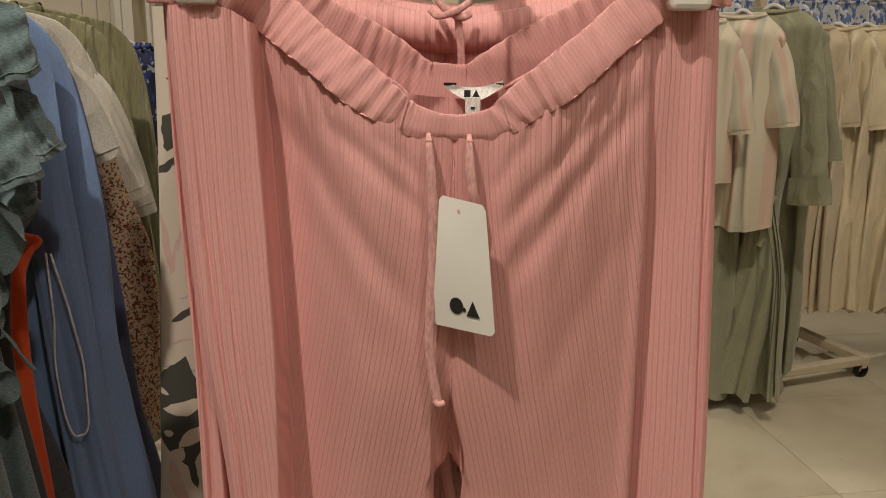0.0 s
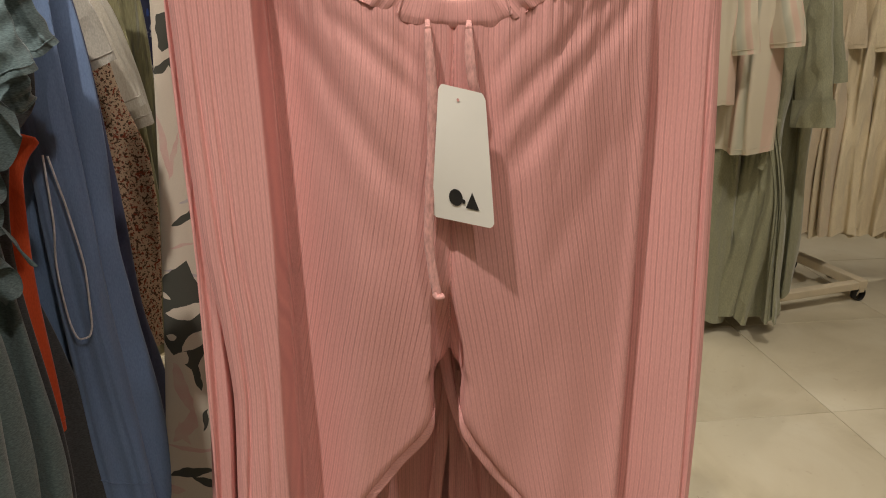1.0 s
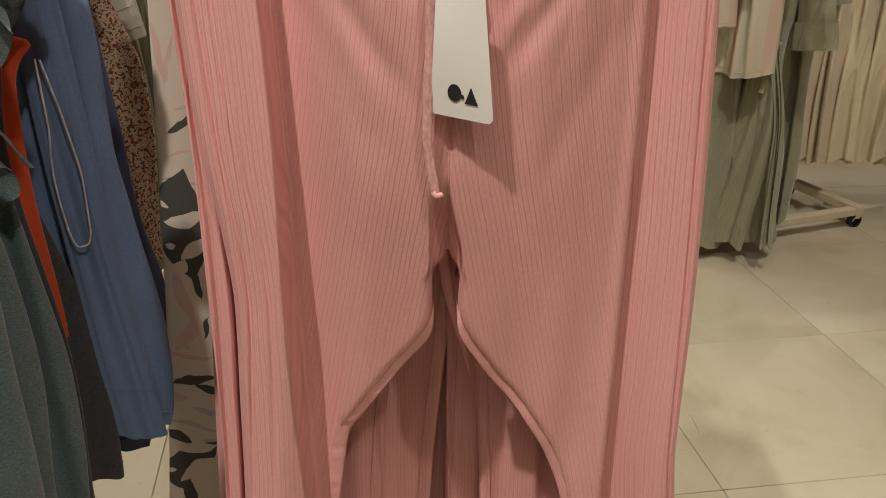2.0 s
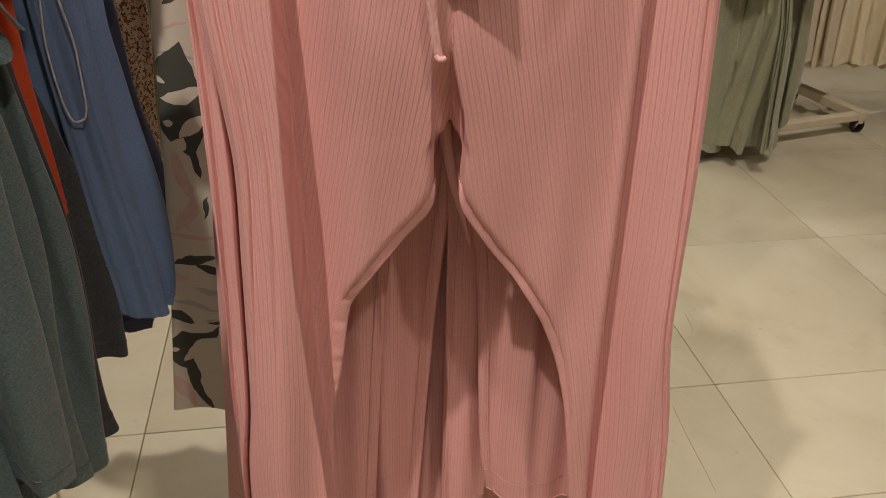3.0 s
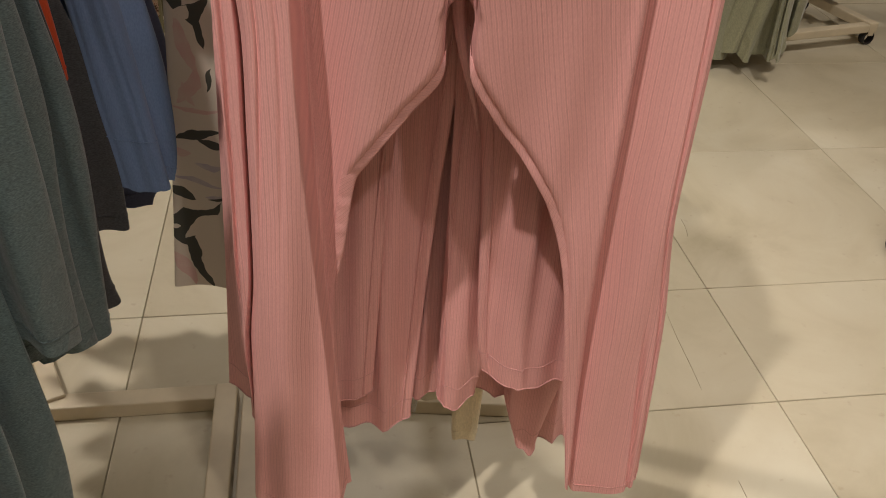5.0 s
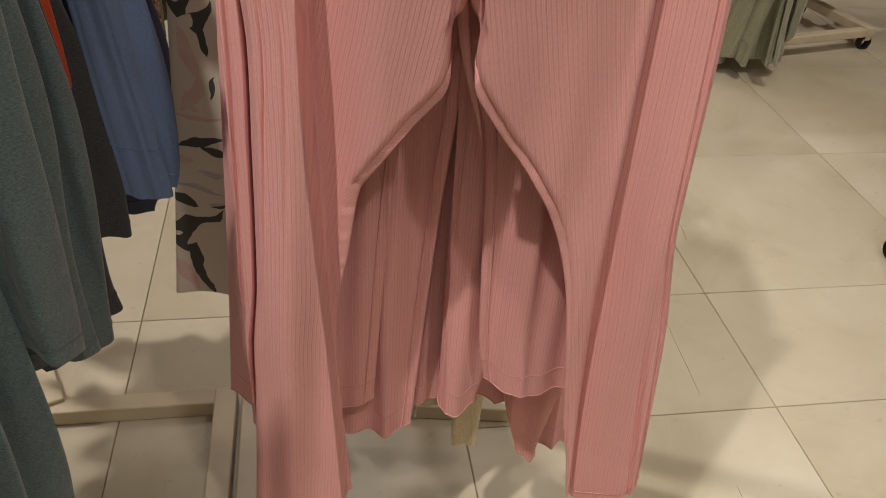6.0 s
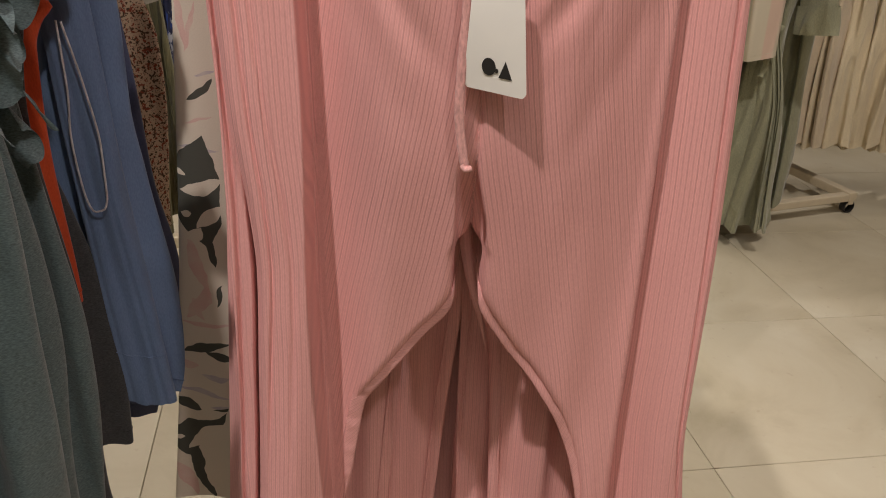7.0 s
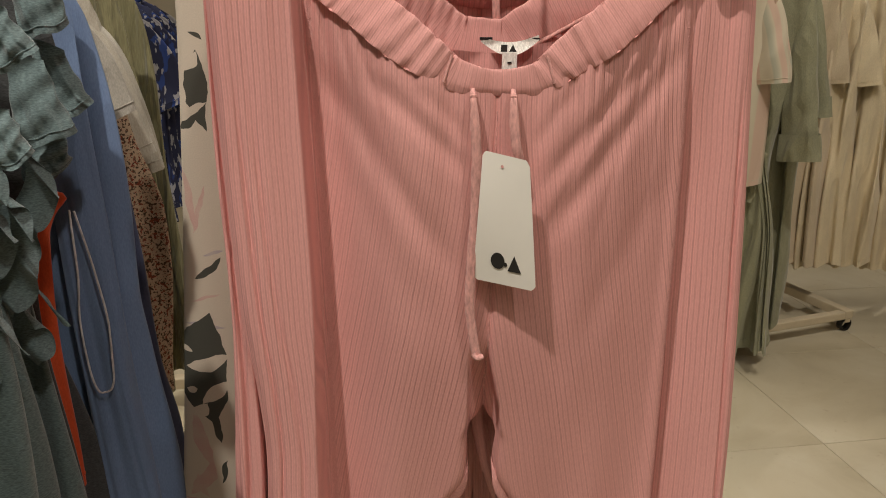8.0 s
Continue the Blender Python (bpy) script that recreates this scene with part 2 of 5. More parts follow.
def leaf_print():
    """Cream viscose printed with dark and cream leaves and blush and lilac brush strokes; the repeat shifts to each side."""
    mat, nt, bsdf = nodes_of("leaf_print_viscose")
    uv = add(nt, "ShaderNodeUVMap")
    # the motif repeats every 9 cm across, so that the whole cloth is printed
    sep0 = add(nt, "ShaderNodeSeparateXYZ")
    link(nt, uv.outputs[0], sep0.inputs[0])
    comb = add(nt, "ShaderNodeCombineXYZ")
    link(nt, maths(nt, "SUBTRACT", maths(nt, "FLOORED_MODULO", maths(nt, "ADD", sep0.outputs[0], 0.140), 0.090), 0.140), comb.inputs[0])
    link(nt, sep0.outputs[1], comb.inputs[1])
    warp = add(nt, "ShaderNodeTexNoise", scale=38, detail=2)
    link(nt, uv.outputs[0], warp.inputs["Vector"])
    centred = add(nt, "ShaderNodeVectorMath", op="SUBTRACT")
    link(nt, warp.outputs["Color"], centred.inputs[0])
    centred.inputs[1].default_value = (0.5, 0.5, 0.5)
    w = add(nt, "ShaderNodeVectorMath", op="SCALE")
    link(nt, centred.outputs[0], w.inputs[0])
    w.inputs["Scale"].default_value = 0.012
    pos = add(nt, "ShaderNodeVectorMath", op="ADD")
    link(nt, comb.outputs[0], pos.inputs[0])
    link(nt, w.outputs[0], pos.inputs[1])

    def painted(shapes):
        total = None
        for k, (u, v, turn, half, wide) in enumerate(shapes):
            mp = add(nt, "ShaderNodeMapping")
            mp.vector_type = "TEXTURE"
            mp.inputs["Location"].default_value = (u, v, 0)
            mp.inputs["Rotation"].default_value = (0, 0, turn)
            mp.inputs["Scale"].default_value = (half, wide, 1)
            link(nt, pos.outputs[0], mp.inputs[0])
            sep = add(nt, "ShaderNodeSeparateXYZ")
            link(nt, mp.outputs[0], sep.inputs[0])
            x2 = maths(nt, "MULTIPLY", sep.outputs[0], sep.outputs[0])
            bent = maths(nt, "ADD", sep.outputs[1], maths(nt, "MULTIPLY", maths(nt, "SUBTRACT", x2, 0.35), 0.5 if k % 2 else -0.5))
            m = maths(nt, "GREATER_THAN", maths(nt, "SUBTRACT", maths(nt, "SUBTRACT", 1.0, x2), maths(nt, "ABSOLUTE", bent)), 0.0)
            total = m if total is None else maths(nt, "MAXIMUM", total, m)
        return total

    ground = (0.62, 0.545, 0.45)
    brushed = add(nt, "ShaderNodeTexNoise", scale=60, detail=3)
    link(nt, uv.outputs[0], brushed.inputs["Vector"])
    wet = ramp(nt, brushed.outputs[0], [(0.3, (0.45, 0.45, 0.45)), (0.6, (0.9, 0.9, 0.9))]).outputs[0]
    c = mix(nt, maths(nt, "MULTIPLY", painted(BLUSH_STROKES), wet), ground, (0.60, 0.38, 0.34))
    c = mix(nt, maths(nt, "MULTIPLY", painted(LILAC_STROKES), wet), c, (0.40, 0.35, 0.40))
    c = mix(nt, painted(DARK_LEAVES), c, (0.072, 0.072, 0.06))
    c = mix(nt, painted(CREAM_LEAVES), c, ground)
    fine = add(nt, "ShaderNodeTexNoise", scale=900, detail=2)
    link(nt, uv.outputs[0], fine.inputs["Vector"])
    c = mix(nt, 1.0, c, ramp(nt, fine.outputs[0], [(0.3, (0.9, 0.9, 0.9)), (0.7, (1, 1, 1))]).outputs[0], "MULTIPLY")
    link(nt, c, bsdf.inputs["Base Color"])
    bsdf.inputs["Roughness"].default_value = 0.85
    bsdf.inputs["Specular IOR Level"].default_value = 0.25
    return mat


def ditsy_print(name, ground, spots, scale, stretch=1.0):
    """Small-flower print: several colours of little blots on a ground cloth."""
    mat, nt, bsdf = nodes_of(name)
    tc = add(nt, "ShaderNodeTexCoord")
    c = ground
    for i, (col, k, size) in enumerate(spots):
        mp = add(nt, "ShaderNodeMapping")
        mp.inputs["Location"].default_value = (i * 1.7, i * 0.9, i * 2.3)
        mp.inputs["Scale"].default_value = (1, 1, stretch)
        link(nt, tc.outputs["Object"], mp.inputs[0])
        n = add(nt, "ShaderNodeTexNoise", scale=scale * k, detail=2)
        link(nt, mp.outputs[0], n.inputs["Vector"])
        c = mix(nt, ramp(nt, n.outputs[0], [(size, (0, 0, 0)), (size + 0.03, (1, 1, 1))]).outputs[0], c, col)
    link(nt, c, bsdf.inputs["Base Color"])
    bsdf.inputs["Roughness"].default_value = 0.9
    bsdf.inputs["Specular IOR Level"].default_value = 0.2
    return mat


def striped(name, a, bcol, c3, pitch):
    """Vertical candy stripes in three faded colours."""
    mat, nt, bsdf = nodes_of(name)
    uv = add(nt, "ShaderNodeUVMap")
    sep = add(nt, "ShaderNodeSeparateXYZ")
    link(nt, uv.outputs[0], sep.inputs[0])
    f = maths(nt, "FRACT", maths(nt, "DIVIDE", sep.outputs[0], pitch))
    r = ramp(nt, f, [(0.0, a), (0.3, a), (0.34, bcol), (0.55, bcol), (0.6, a), (0.75, c3), (0.85, c3), (0.9, a)])
    link(nt, r.outputs[0], bsdf.inputs["Base Color"])
    bsdf.inputs["Roughness"].default_value = 0.9
    return mat


PINK = (0.735, 0.372, 0.348)
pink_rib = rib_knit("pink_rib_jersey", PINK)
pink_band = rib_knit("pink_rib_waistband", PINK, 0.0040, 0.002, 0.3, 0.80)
pink_cord = fabric("pink_cord_braid", (0.72, 0.38, 0.35), weave=500, bump=0.6)
pink_seam = fabric("pink_turned_hem", shade(PINK, 0.86), melange=0.08, crease=0.1)
pink_thread = fabric("pink_thread", (0.70, 0.36, 0.33), weave=800)
card_white = plain("white_card", (0.84, 0.82, 0.76), 0.55, grain=0.02, scale=30, bump=0.03)
ink_black = plain("black_ink", (0.018, 0.017, 0.016), 0.6)
satin_white = fabric("white_satin_ribbon", (0.80, 0.79, 0.74), rough=0.45, sheen=0.1)
plastic_white = plain("white_hanger_plastic", (0.72, 0.69, 0.63), 0.32, grain=0.02)
paint_cream = plain("cream_painted_steel", (0.62, 0.53, 0.38), 0.38, grain=0.05, scale=25)
chrome = plain("chromed_steel", (0.62, 0.60, 0.57), 0.22, 1.0, grain=0.04)
rubber = plain("black_rubber", (0.02, 0.019, 0.018), 0.7)
wall_paint = plain("cream_wall_paint", (0.66, 0.60, 0.49), 0.85, grain=0.03, scale=4)
ceiling_paint = plain("white_ceiling_paint", (0.75, 0.72, 0.66), 0.9, grain=0.02, scale=3)
grout = plain("brown_grout", (0.40, 0.335, 0.24), 0.9, grain=0.2, scale=40)
stone = tile_stone()
green_jersey = fabric("grey_green_melange_jersey", (0.134, 0.188, 0.195), weave=1300, melange=0.19, bump=0.3, crease=0.28, stretch=(0.3, 0.3, 1))
dark_jersey = fabric("charcoal_melange_jersey", (0.065, 0.069, 0.072), weave=1300, melange=0.19, bump=0.3, crease=0.28, stretch=(0.3, 0.3, 1))
blue_cloth = fabric("cornflower_blue_cotton", (0.160, 0.236, 0.400), melange=0.05, crease=0.6, crease_scale=16)
navy_cloth = fabric("dusk_blue_cotton", (0.075, 0.09, 0.165), melange=0.06)
orange_cloth = fabric("orange_red_cotton", (0.62, 0.085, 0.022), melange=0.05)
grey_jersey = fabric("pale_grey_slub_jersey", (0.33, 0.31, 0.27), weave=800, melange=0.09, crease=0.7)
pale_jersey = fabric("off_white_grey_jersey", (0.42, 0.39, 0.33), weave=800, melange=0.07, crease=0.7)
olive_linen = fabric("olive_crinkled_linen", (0.225, 0.21, 0.115), weave=600, melange=0.1, stretch=(1, 1, 0.12), crease=1.0, crease_scale=70)
sage_cloth = fabric("sage_green_linen", (0.30, 0.295, 0.19), weave=500, melange=0.1, crease=0.8, crease_scale=22)
cream_cloth = fabric("cream_cotton", (0.74, 0.63, 0.43), weave=500, melange=0.06, crease=0.6, crease_scale=18)
beige_cloth = fabric("pale_beige_cotton", (0.64, 0.53, 0.37), weave=500, melange=0.06, crease=0.6, crease_scale=18)
flower_cloth = ditsy_print("brown_ditsy_floral", (0.44, 0.33, 0.235), [((0.20, 0.05, 0.03), 0.8, 0.57), ((0.075, 0.045, 0.03), 1.0, 0.56), ((0.50, 0.30, 0.22), 1.5, 0.63), ((0.05, 0.04, 0.03), 1.9, 0.62)], 300)
blue_print = ditsy_print("blue_white_leaf_print", (0.035, 0.04, 0.085), [((0.04, 0.075, 0.27), 0.5, 0.54), ((0.42, 0.42, 0.46), 0.9, 0.57)], 95, 0.38)
pale_print = ditsy_print("pale_blue_leaf_print", (0.16, 0.24, 0.46), [((0.05, 0.10, 0.34), 0.5, 0.55), ((0.66, 0.66, 0.66), 0.8, 0.50)], 60, 0.5)
leaf_cloth = leaf_print()
candy_cloth = striped("candy_striped_cotton", (0.62, 0.55, 0.42), (0.64, 0.47, 0.37), (0.47, 0.46, 0.36), 0.09)
cord_white = fabric("pale_blue_grey_cord", (0.62, 0.60, 0.62), weave=500)


# ---------------------------------------------------------------- mesh tools
def smooth01(x):
    x = np.clip(x, 0, 1)
    return x * x * (3 - 2 * x)


def curve_of(points):
    """A smooth function through (position, value) pairs."""
    pts = sorted(points)
    px, py = np.array([p[0] for p in pts], float), np.array([p[1] for p in pts], float)
    slope = np.diff(py) / np.diff(px)
    tang = np.concatenate([[slope[0]], np.where(slope[1:] * slope[:-1] > 0, 2 * slope[1:] * slope[:-1] / np.where(slope[1:] + slope[:-1] == 0, 1, slope[1:] + slope[:-1]), 0), [slope[-1]]])

    def f(x):
        x = np.clip(np.asarray(x, float), px[0], px[-1])
        i = np.clip(np.searchsorted(px, x, side="right") - 1, 0, len(px) - 2)
        h = px[i + 1] - px[i]
        t = (x - px[i]) / h
        return ((2 * t**3 - 3 * t**2 + 1) * py[i] + (t**3 - 2 * t**2 + t) * h * tang[i]
                + (3 * t**2 - 2 * t**3) * py[i + 1] + (t**3 - t**2) * h * tang[i + 1])
    return f


def bump_at(x, centre, half):
    return np.exp(-((x - centre) / half) ** 2)


def grid_mesh(name, P, UV, wrap=False, smooth=True):
    """A mesh from a grid of places P[rows, cols, 3]; wrap joins the last column to the first."""
    nr, nc = P.shape[:2]
    me = bpy.data.meshes.new(name)
    faces = []
    for r in range(nr - 1):
        for c in range(nc if wrap else nc - 1):
            d = (c + 1) % nc
            faces.append((r * nc + c, r * nc + d, (r + 1) * nc + d, (r + 1) * nc + c))
    me.from_pydata(P.reshape(-1, 3).tolist(), [], faces)
    layer = me.uv_layers.new(name="UVMap")
    idx = np.empty(len(me.loops), dtype=np.int32)
    me.loops.foreach_get("vertex_index", idx)
    layer.data.foreach_set("uv", UV.reshape(-1, 2)[idx].astype(np.float32).ravel())
    me.polygons.foreach_set("use_smooth", np.full(len(me.polygons), smooth))
    me.update()
    return me


def bm_mesh(name, bm, smooth=False):
    me = bpy.data.meshes.new(name)
    bm.to_mesh(me)
    bm.free()
    if smooth:
        me.polygons.foreach_set("use_smooth", np.full(len(me.polygons), True))
    return me


def part(name, data, material, parent, label="", at=None):
    """One mesh object under a thing or a part."""
    me = data if isinstance(data, bpy.types.Mesh) else bm_mesh(name, data)
    if not me.materials:
        me.materials.append(material)
    ob = new(name, me)
    ob.parent = parent
    if at is not None:
        ob.matrix_basis = at
    if label:
        ob["label"] = label
    return ob


def box_bm(x0, x1, y0, y1, z0, z1, bevel=0.0, seg=2):
    bm = bmesh.new()
    bmesh.ops.create_cube(bm, size=1)
    for v in bm.verts:
        v.co = Vector(((x0 + x1) / 2 + v.co.x * (x1 - x0), (y0 + y1) / 2 + v.co.y * (y1 - y0), (z0 + z1) / 2 + v.co.z * (z1 - z0)))
    if bevel:
        bmesh.ops.bevel(bm, geom=bm.edges[:], offset=bevel, segments=seg, profile=0.5, affect="EDGES")
    return bm


def tube_mesh(name, pts, rx, ry=None, sides=10, scale_of=None):
    """A round or flat cord along a list of places; rx across, ry in depth."""
    ry = rx if ry is None else ry
    P = np.array(pts, float)
    T = np.gradient(P, axis=0)
    T /= np.linalg.norm(T, axis=1)[:, None]
    ref = np.array([0, 1, 0.0])
    A = np.cross(T, ref)
    bad = np.linalg.norm(A, axis=1) < 1e-3
    A[bad] = np.cross(T[bad], [1.0, 0, 0])
    A /= np.linalg.norm(A, axis=1)[:, None]
    B = np.cross(A, T)
    a = np.linspace(0, 2 * np.pi, sides, endpoint=False)
    k = np.ones(len(P)) if scale_of is None else np.array([scale_of(i / (len(P) - 1)) for i in range(len(P))])
    G = P[:, None] + (k[:, None, None] * (rx * np.cos(a)[None, :, None] * A[:, None] + ry * np.sin(a)[None, :, None] * B[:, None]))
    L = np.concatenate([[0], np.cumsum(np.linalg.norm(np.diff(P, axis=0), axis=1))])
    UV = np.stack([np.broadcast_to(a / 6.28 * 0.02, (len(P), sides)), np.broadcast_to(L[:, None], (len(P), sides))], -1)
    me = grid_mesh(name, G, UV, wrap=True)
    return me


def spline(points, n=40):
    """Evenly placed points on a smooth line through a few places."""
    P = np.array(points, float)
    d = np.concatenate([[0], np.cumsum(np.linalg.norm(np.diff(P, axis=0), axis=1))])
    t = np.linspace(0, d[-1], n)
    return np.stack([curve_of(list(zip(d, P[:, i])))(t) for i in range(3)], -1)


def empty(name, m, **tags):
    ob = new(name)
    ob.empty_display_size = 0.05
    ob.matrix_basis = m
    return tagged(ob, **tags)


# ---------------------------------------------------------------- the shop
def shop():
    floor = empty("floor", pose(0, 0, 0), label="polished cream stone tile floor with brown joints", category="floor", kind="structure")
    part("bed", box_bm(-2.6, 5.4, -2.6, 6.4, -0.12, -0.006), grout, floor)
    ceiling = new("ceiling", bm_mesh("ceiling", box_bm(-2.8, 5.6, -2.8, 6.6, CEILING, CEILING + 0.15)))
    ceiling.data.materials.append(ceiling_paint)
    tagged(ceiling, "plain white painted shop ceiling", "ceiling", kind="structure")
    for name, b in (("wall_north", (-2.8, 5.6, 6.4, 6.6)), ("wall_south", (-2.8, 5.6, -2.8, -2.6)), ("wall_west", (-2.8, -2.6, -2.6, 6.4)), ("wall_east", (5.4, 5.6, -2.6, 6.4))):
        w = new(name, bm_mesh(name, box_bm(b[0], b[1], b[2], b[3], 0, CEILING)))
        w.data.materials.append(wall_paint)
        tagged(w, "plain cream painted shop wall", "wall", kind="structure")
    return floor


shop_floor = shop()


# ---------------------------------------------------------------- the pink trousers
TROUSER_PLACE = pose(0.155, 0.68, 0, 0, 0, -8.5)
MID = 0.006


def clip_hanger(parent_pose, z, width, depth=0.0, right=0.0):
    """A plastic trouser hanger with two clamps and a steel hook over the rail."""
    h = empty("trouser_hanger", parent_pose, label="white plastic trouser hanger with two clamps and steel hook", category="hanger", group="trouser hangers")
    arm = spline([(-width, depth, z + 0.04), (-width * 0.6, depth, z + 0.046), (0, depth, z + 0.058), (width * 0.6, depth, z + 0.046), (width, depth, z + 0.04)], 30)
    part("arm", tube_mesh("arm", arm, 0.006, 0.004), plastic_white, h)
    for s in (-1, 1):
        at = depth + (right if s > 0 else 0)
        c = part("clamp", box_bm(s * width - 0.014, s * width + 0.014, at - 0.011, at + 0.014, z + 0.002, z + 0.046, 0.004), plastic_white, h)
        part("spring", tube_mesh("spring", spline([(s * width - 0.006, at - 0.012, z + 0.03), (s * width, at - 0.015, z + 0.034), (s * width + 0.006, at - 0.012, z + 0.03)], 8), 0.0012), chrome, c)
    hook = [(0, depth, z + 0.058), (0, depth, z + 0.10), (0.004, depth, z + 0.118), (0.018, depth, z + 0.132), (0.012, depth, z + 0.152), (-0.004, depth, z + 0.156), (-0.016, depth, z + 0.146)]
    part("hook", tube_mesh("hook", spline(hook, 30), 0.0018), chrome, h)
    return h


def trousers():
    t = empty("wide_leg_trousers", TROUSER_PLACE, label="salmon pink ribbed wide-leg trousers with gathered waistband on a hanger", category="trousers", group="pink trousers")
    outer_l = curve_of([(1.26, -.193), (1.2, -.191), (1.08, -.186), (1.0, -.181), (.93, -.172), (.87, -.168), (.78, -.171), (.70, -.174), (.63, -.178), (.55, -.188), (.45, -.194), (.29, -.205)])
    side_l = curve_of([(1.26, -.196), (1.13, -.195), (.98, -.190), (.87, -.190), (.75, -.191), (.62, -.196), (.55, -.196), (.45, -.196), (.29, -.204)])
    outer_r = curve_of([(1.26, .193), (1.175, .198), (1.047, .206), (.87, .214), (.724, .216), (.584, .231), (.472, .238), (.30, .249)])
    inner_l = curve_of([(1.26, MID), (.918, MID), (.907, .003), (.893, -.006), (.865, -.006), (.806, -.041), (.765, -.070), (.736, -.086), (.691, -.093), (.639, -.098), (.583, -.103), (.536, -.104), (.45, -.100), (.364, -.094), (.29, -.088)])
    inner_r = curve_of([(1.26, MID), (.918, MID), (.907, .009), (.893, .016), (.868, .015), (.81, .043), (.764, .076), (.722, .100), (.67, .117), (.595, .129), (.418, .150), (.30, .165)])
    front_top = curve_of([(-.21, 1.245), (-.15, 1.244), (-.123, 1.229), (-.1, 1.209), (-.067, 1.194), (-.029, 1.172), (-.01, 1.164), (.016, 1.162), (.042, 1.172), (.079, 1.191), (.132, 1.226), (.152, 1.244), (.22, 1.247)])
    back_top = curve_of([(-.21, 1.25), (-.15, 1.245), (-.066, 1.203), (-.02, 1.184), (.02, 1.182), (.06, 1.197), (.14, 1.245), (.22, 1.25)])
    centre_d = curve_of([(1.26, -.035), (1.17, -.046), (1.0, -.035), (.9, -.022), (.8, -.008), (.7, .003), (.29, .012)])
    groove_l = curve_of([(1.26, -.119), (1.157, -.115), (1.09, -.112), (.973, -.109), (.88, -.110), (.788, -.108), (.674, -.104), (.536, -.097), (.29, -.084)])
    groove_r = curve_of([(1.26, .137), (1.23, .139), (1.095, .1445), (.9, .1465), (.8, .1475), (.7, .1485), (.55, .152), (.42, .158), (.29, .166)])

    fan = curve_of([(1.26, 1.12), (1.16, 1.08), (1.05, 1.0), (.85, .95), (.7, .92), (.29, .9)])
    shear = curve_of([(1.26, 0), (1.15, 0), (1.05, .05), (.9, .19), (.7, .38), (.5, .55), (.29, .70)])

    def front(s, z, side):
        a = smooth01((np.abs(s - MID) - 0.045) / 0.12)
        d = centre_d(z) * (1 - a) + 0.004 * a
        fade = smooth01((z - 0.66) / 0.15)
        gl = groove_l(z)
        # the side strip stands proud of the front panel and a sharp pleat parts them
        strip = smooth01((gl - 0.0095 - s) / 0.0035)
        low_l = smooth01((z - 0.40) / 0.3)
        d = d * (1 - strip) + strip * (-0.024 * low_l - 0.012 * (1 - low_l) + 0.0015 * np.sin((s - outer_l(z)) * 95 + z * 2))
        d = d + (1 - strip) * (0.45 + 0.55 * fade) * 0.016 * smooth01((-0.055 - s) / 0.055) * smooth01((front_top(s) + 0.02 - z) / 0.12)
        # narrow creases near the outer side seam
        for off, deep, wid in ((0.017, 0.0030, 0.0016), (0.031, 0.0022, 0.0022)):
            d = d + deep * bump_at(s, outer_l(z) + off + 0.004 * np.sin(z * 6 + off * 90), wid) * smooth01((1.22 - z) / 0.15) * smooth01((z - 0.62) / 0.2)
        # the front laps over the side on the other leg: a sharp drop that fills out again
        gr = groove_r(z)
        lap = smooth01((s - gr) / 0.0045)
        d = d + lap * (0.021 * np.exp(-np.clip(s - gr, 0, 1) / 0.022) - 0.002) * (0.25 + 0.75 * smooth01((1.22 - z) / 0.14))
        d = d - 0.0022 * bump_at(s, gr - 0.004, 0.005)
        d = d + 0.004 * bump_at(s, outer_r(z) - 0.011 + 0.003 * np.sin(z * 5), 0.0016) * smooth01((1.2 - z) / 0.1)
        d = d + 0.005 * bump_at(s, outer_r(z) - 0.024 + 0.010 * np.sin(z * 3.1 + 1.2), 0.0022) * smooth01((0.62 - z) / 0.12)
        # drapes that fall from the sides of the waist to the middle
        for k, (s0, z0, s1, z1, amp, wid) in enumerate([(-.115, 1.175, -.018, 1.036, .0060, .010), (-.10, 1.11, -.035, .985, .0025, .013), (-.078, 1.172, -.013, 1.11, .0050, .007), (-.045, 1.165, -.01, 1.13, .0025, .005),
                                                        (.135, 1.19, .035, 1.055, .0065, .009), (.13, 1.10, .06, .96, .0025, .013), (.112, 1.187, .036, 1.10, .0055, .007), (.055, 1.165, .03, 1.125, .0025, .005), (.045, 1.06, .062, .93, .003, .010)]):
            L2 = (s1 - s0) ** 2 + (z1 - z0) ** 2
            q = ((s - s0) * (s1 - s0) + (z - z0) * (z1 - z0)) / L2
            off = ((s - s0) * (z1 - z0) - (z - z0) * (s1 - s0)) / L2**0.5 + 0.012 * (q - 0.5) ** 2 * np.sign(s0)
            d = d + 0.55 * amp * np.exp(-(off / wid) ** 2) * smooth01(q * 3 + 0.4) * smooth01((1 - q) * 2.5 + 0.3)
        # gathers under the band
        gather = np.exp(-np.clip(front_top(s) - z, 0, 1) / 0.022)
        flat_mid = 1 - 0.95 * bump_at(s, 0.006, 0.042)
        d = d + flat_mid * gather * (0.0010 * np.sin(s * 640 + 2.4 * np.sin(s * 97)) + 0.0003 * np.sin(s * 1130 + 3 * np.sin(s * 61)) + 0.0020)
        # pressed pleats run on from the gathers at each hip
        hip = np.exp(-np.clip(front_top(s) - z, 0, 1) / 0.05)
        for s0, lean, amp in ((-.112, .10, .004), (-.101, .22, .003), (-.089, .30, .0025), (.128, -.08, .0045), (.117, -.25, .004), (.104, -.45, .003), (.170, .05, .003), (.183, .1, .003)):
            d = d + 0.7 * amp * hip * bump_at(s, s0 + lean * (front_top(s0 + 0 * z) - z), 0.0028)
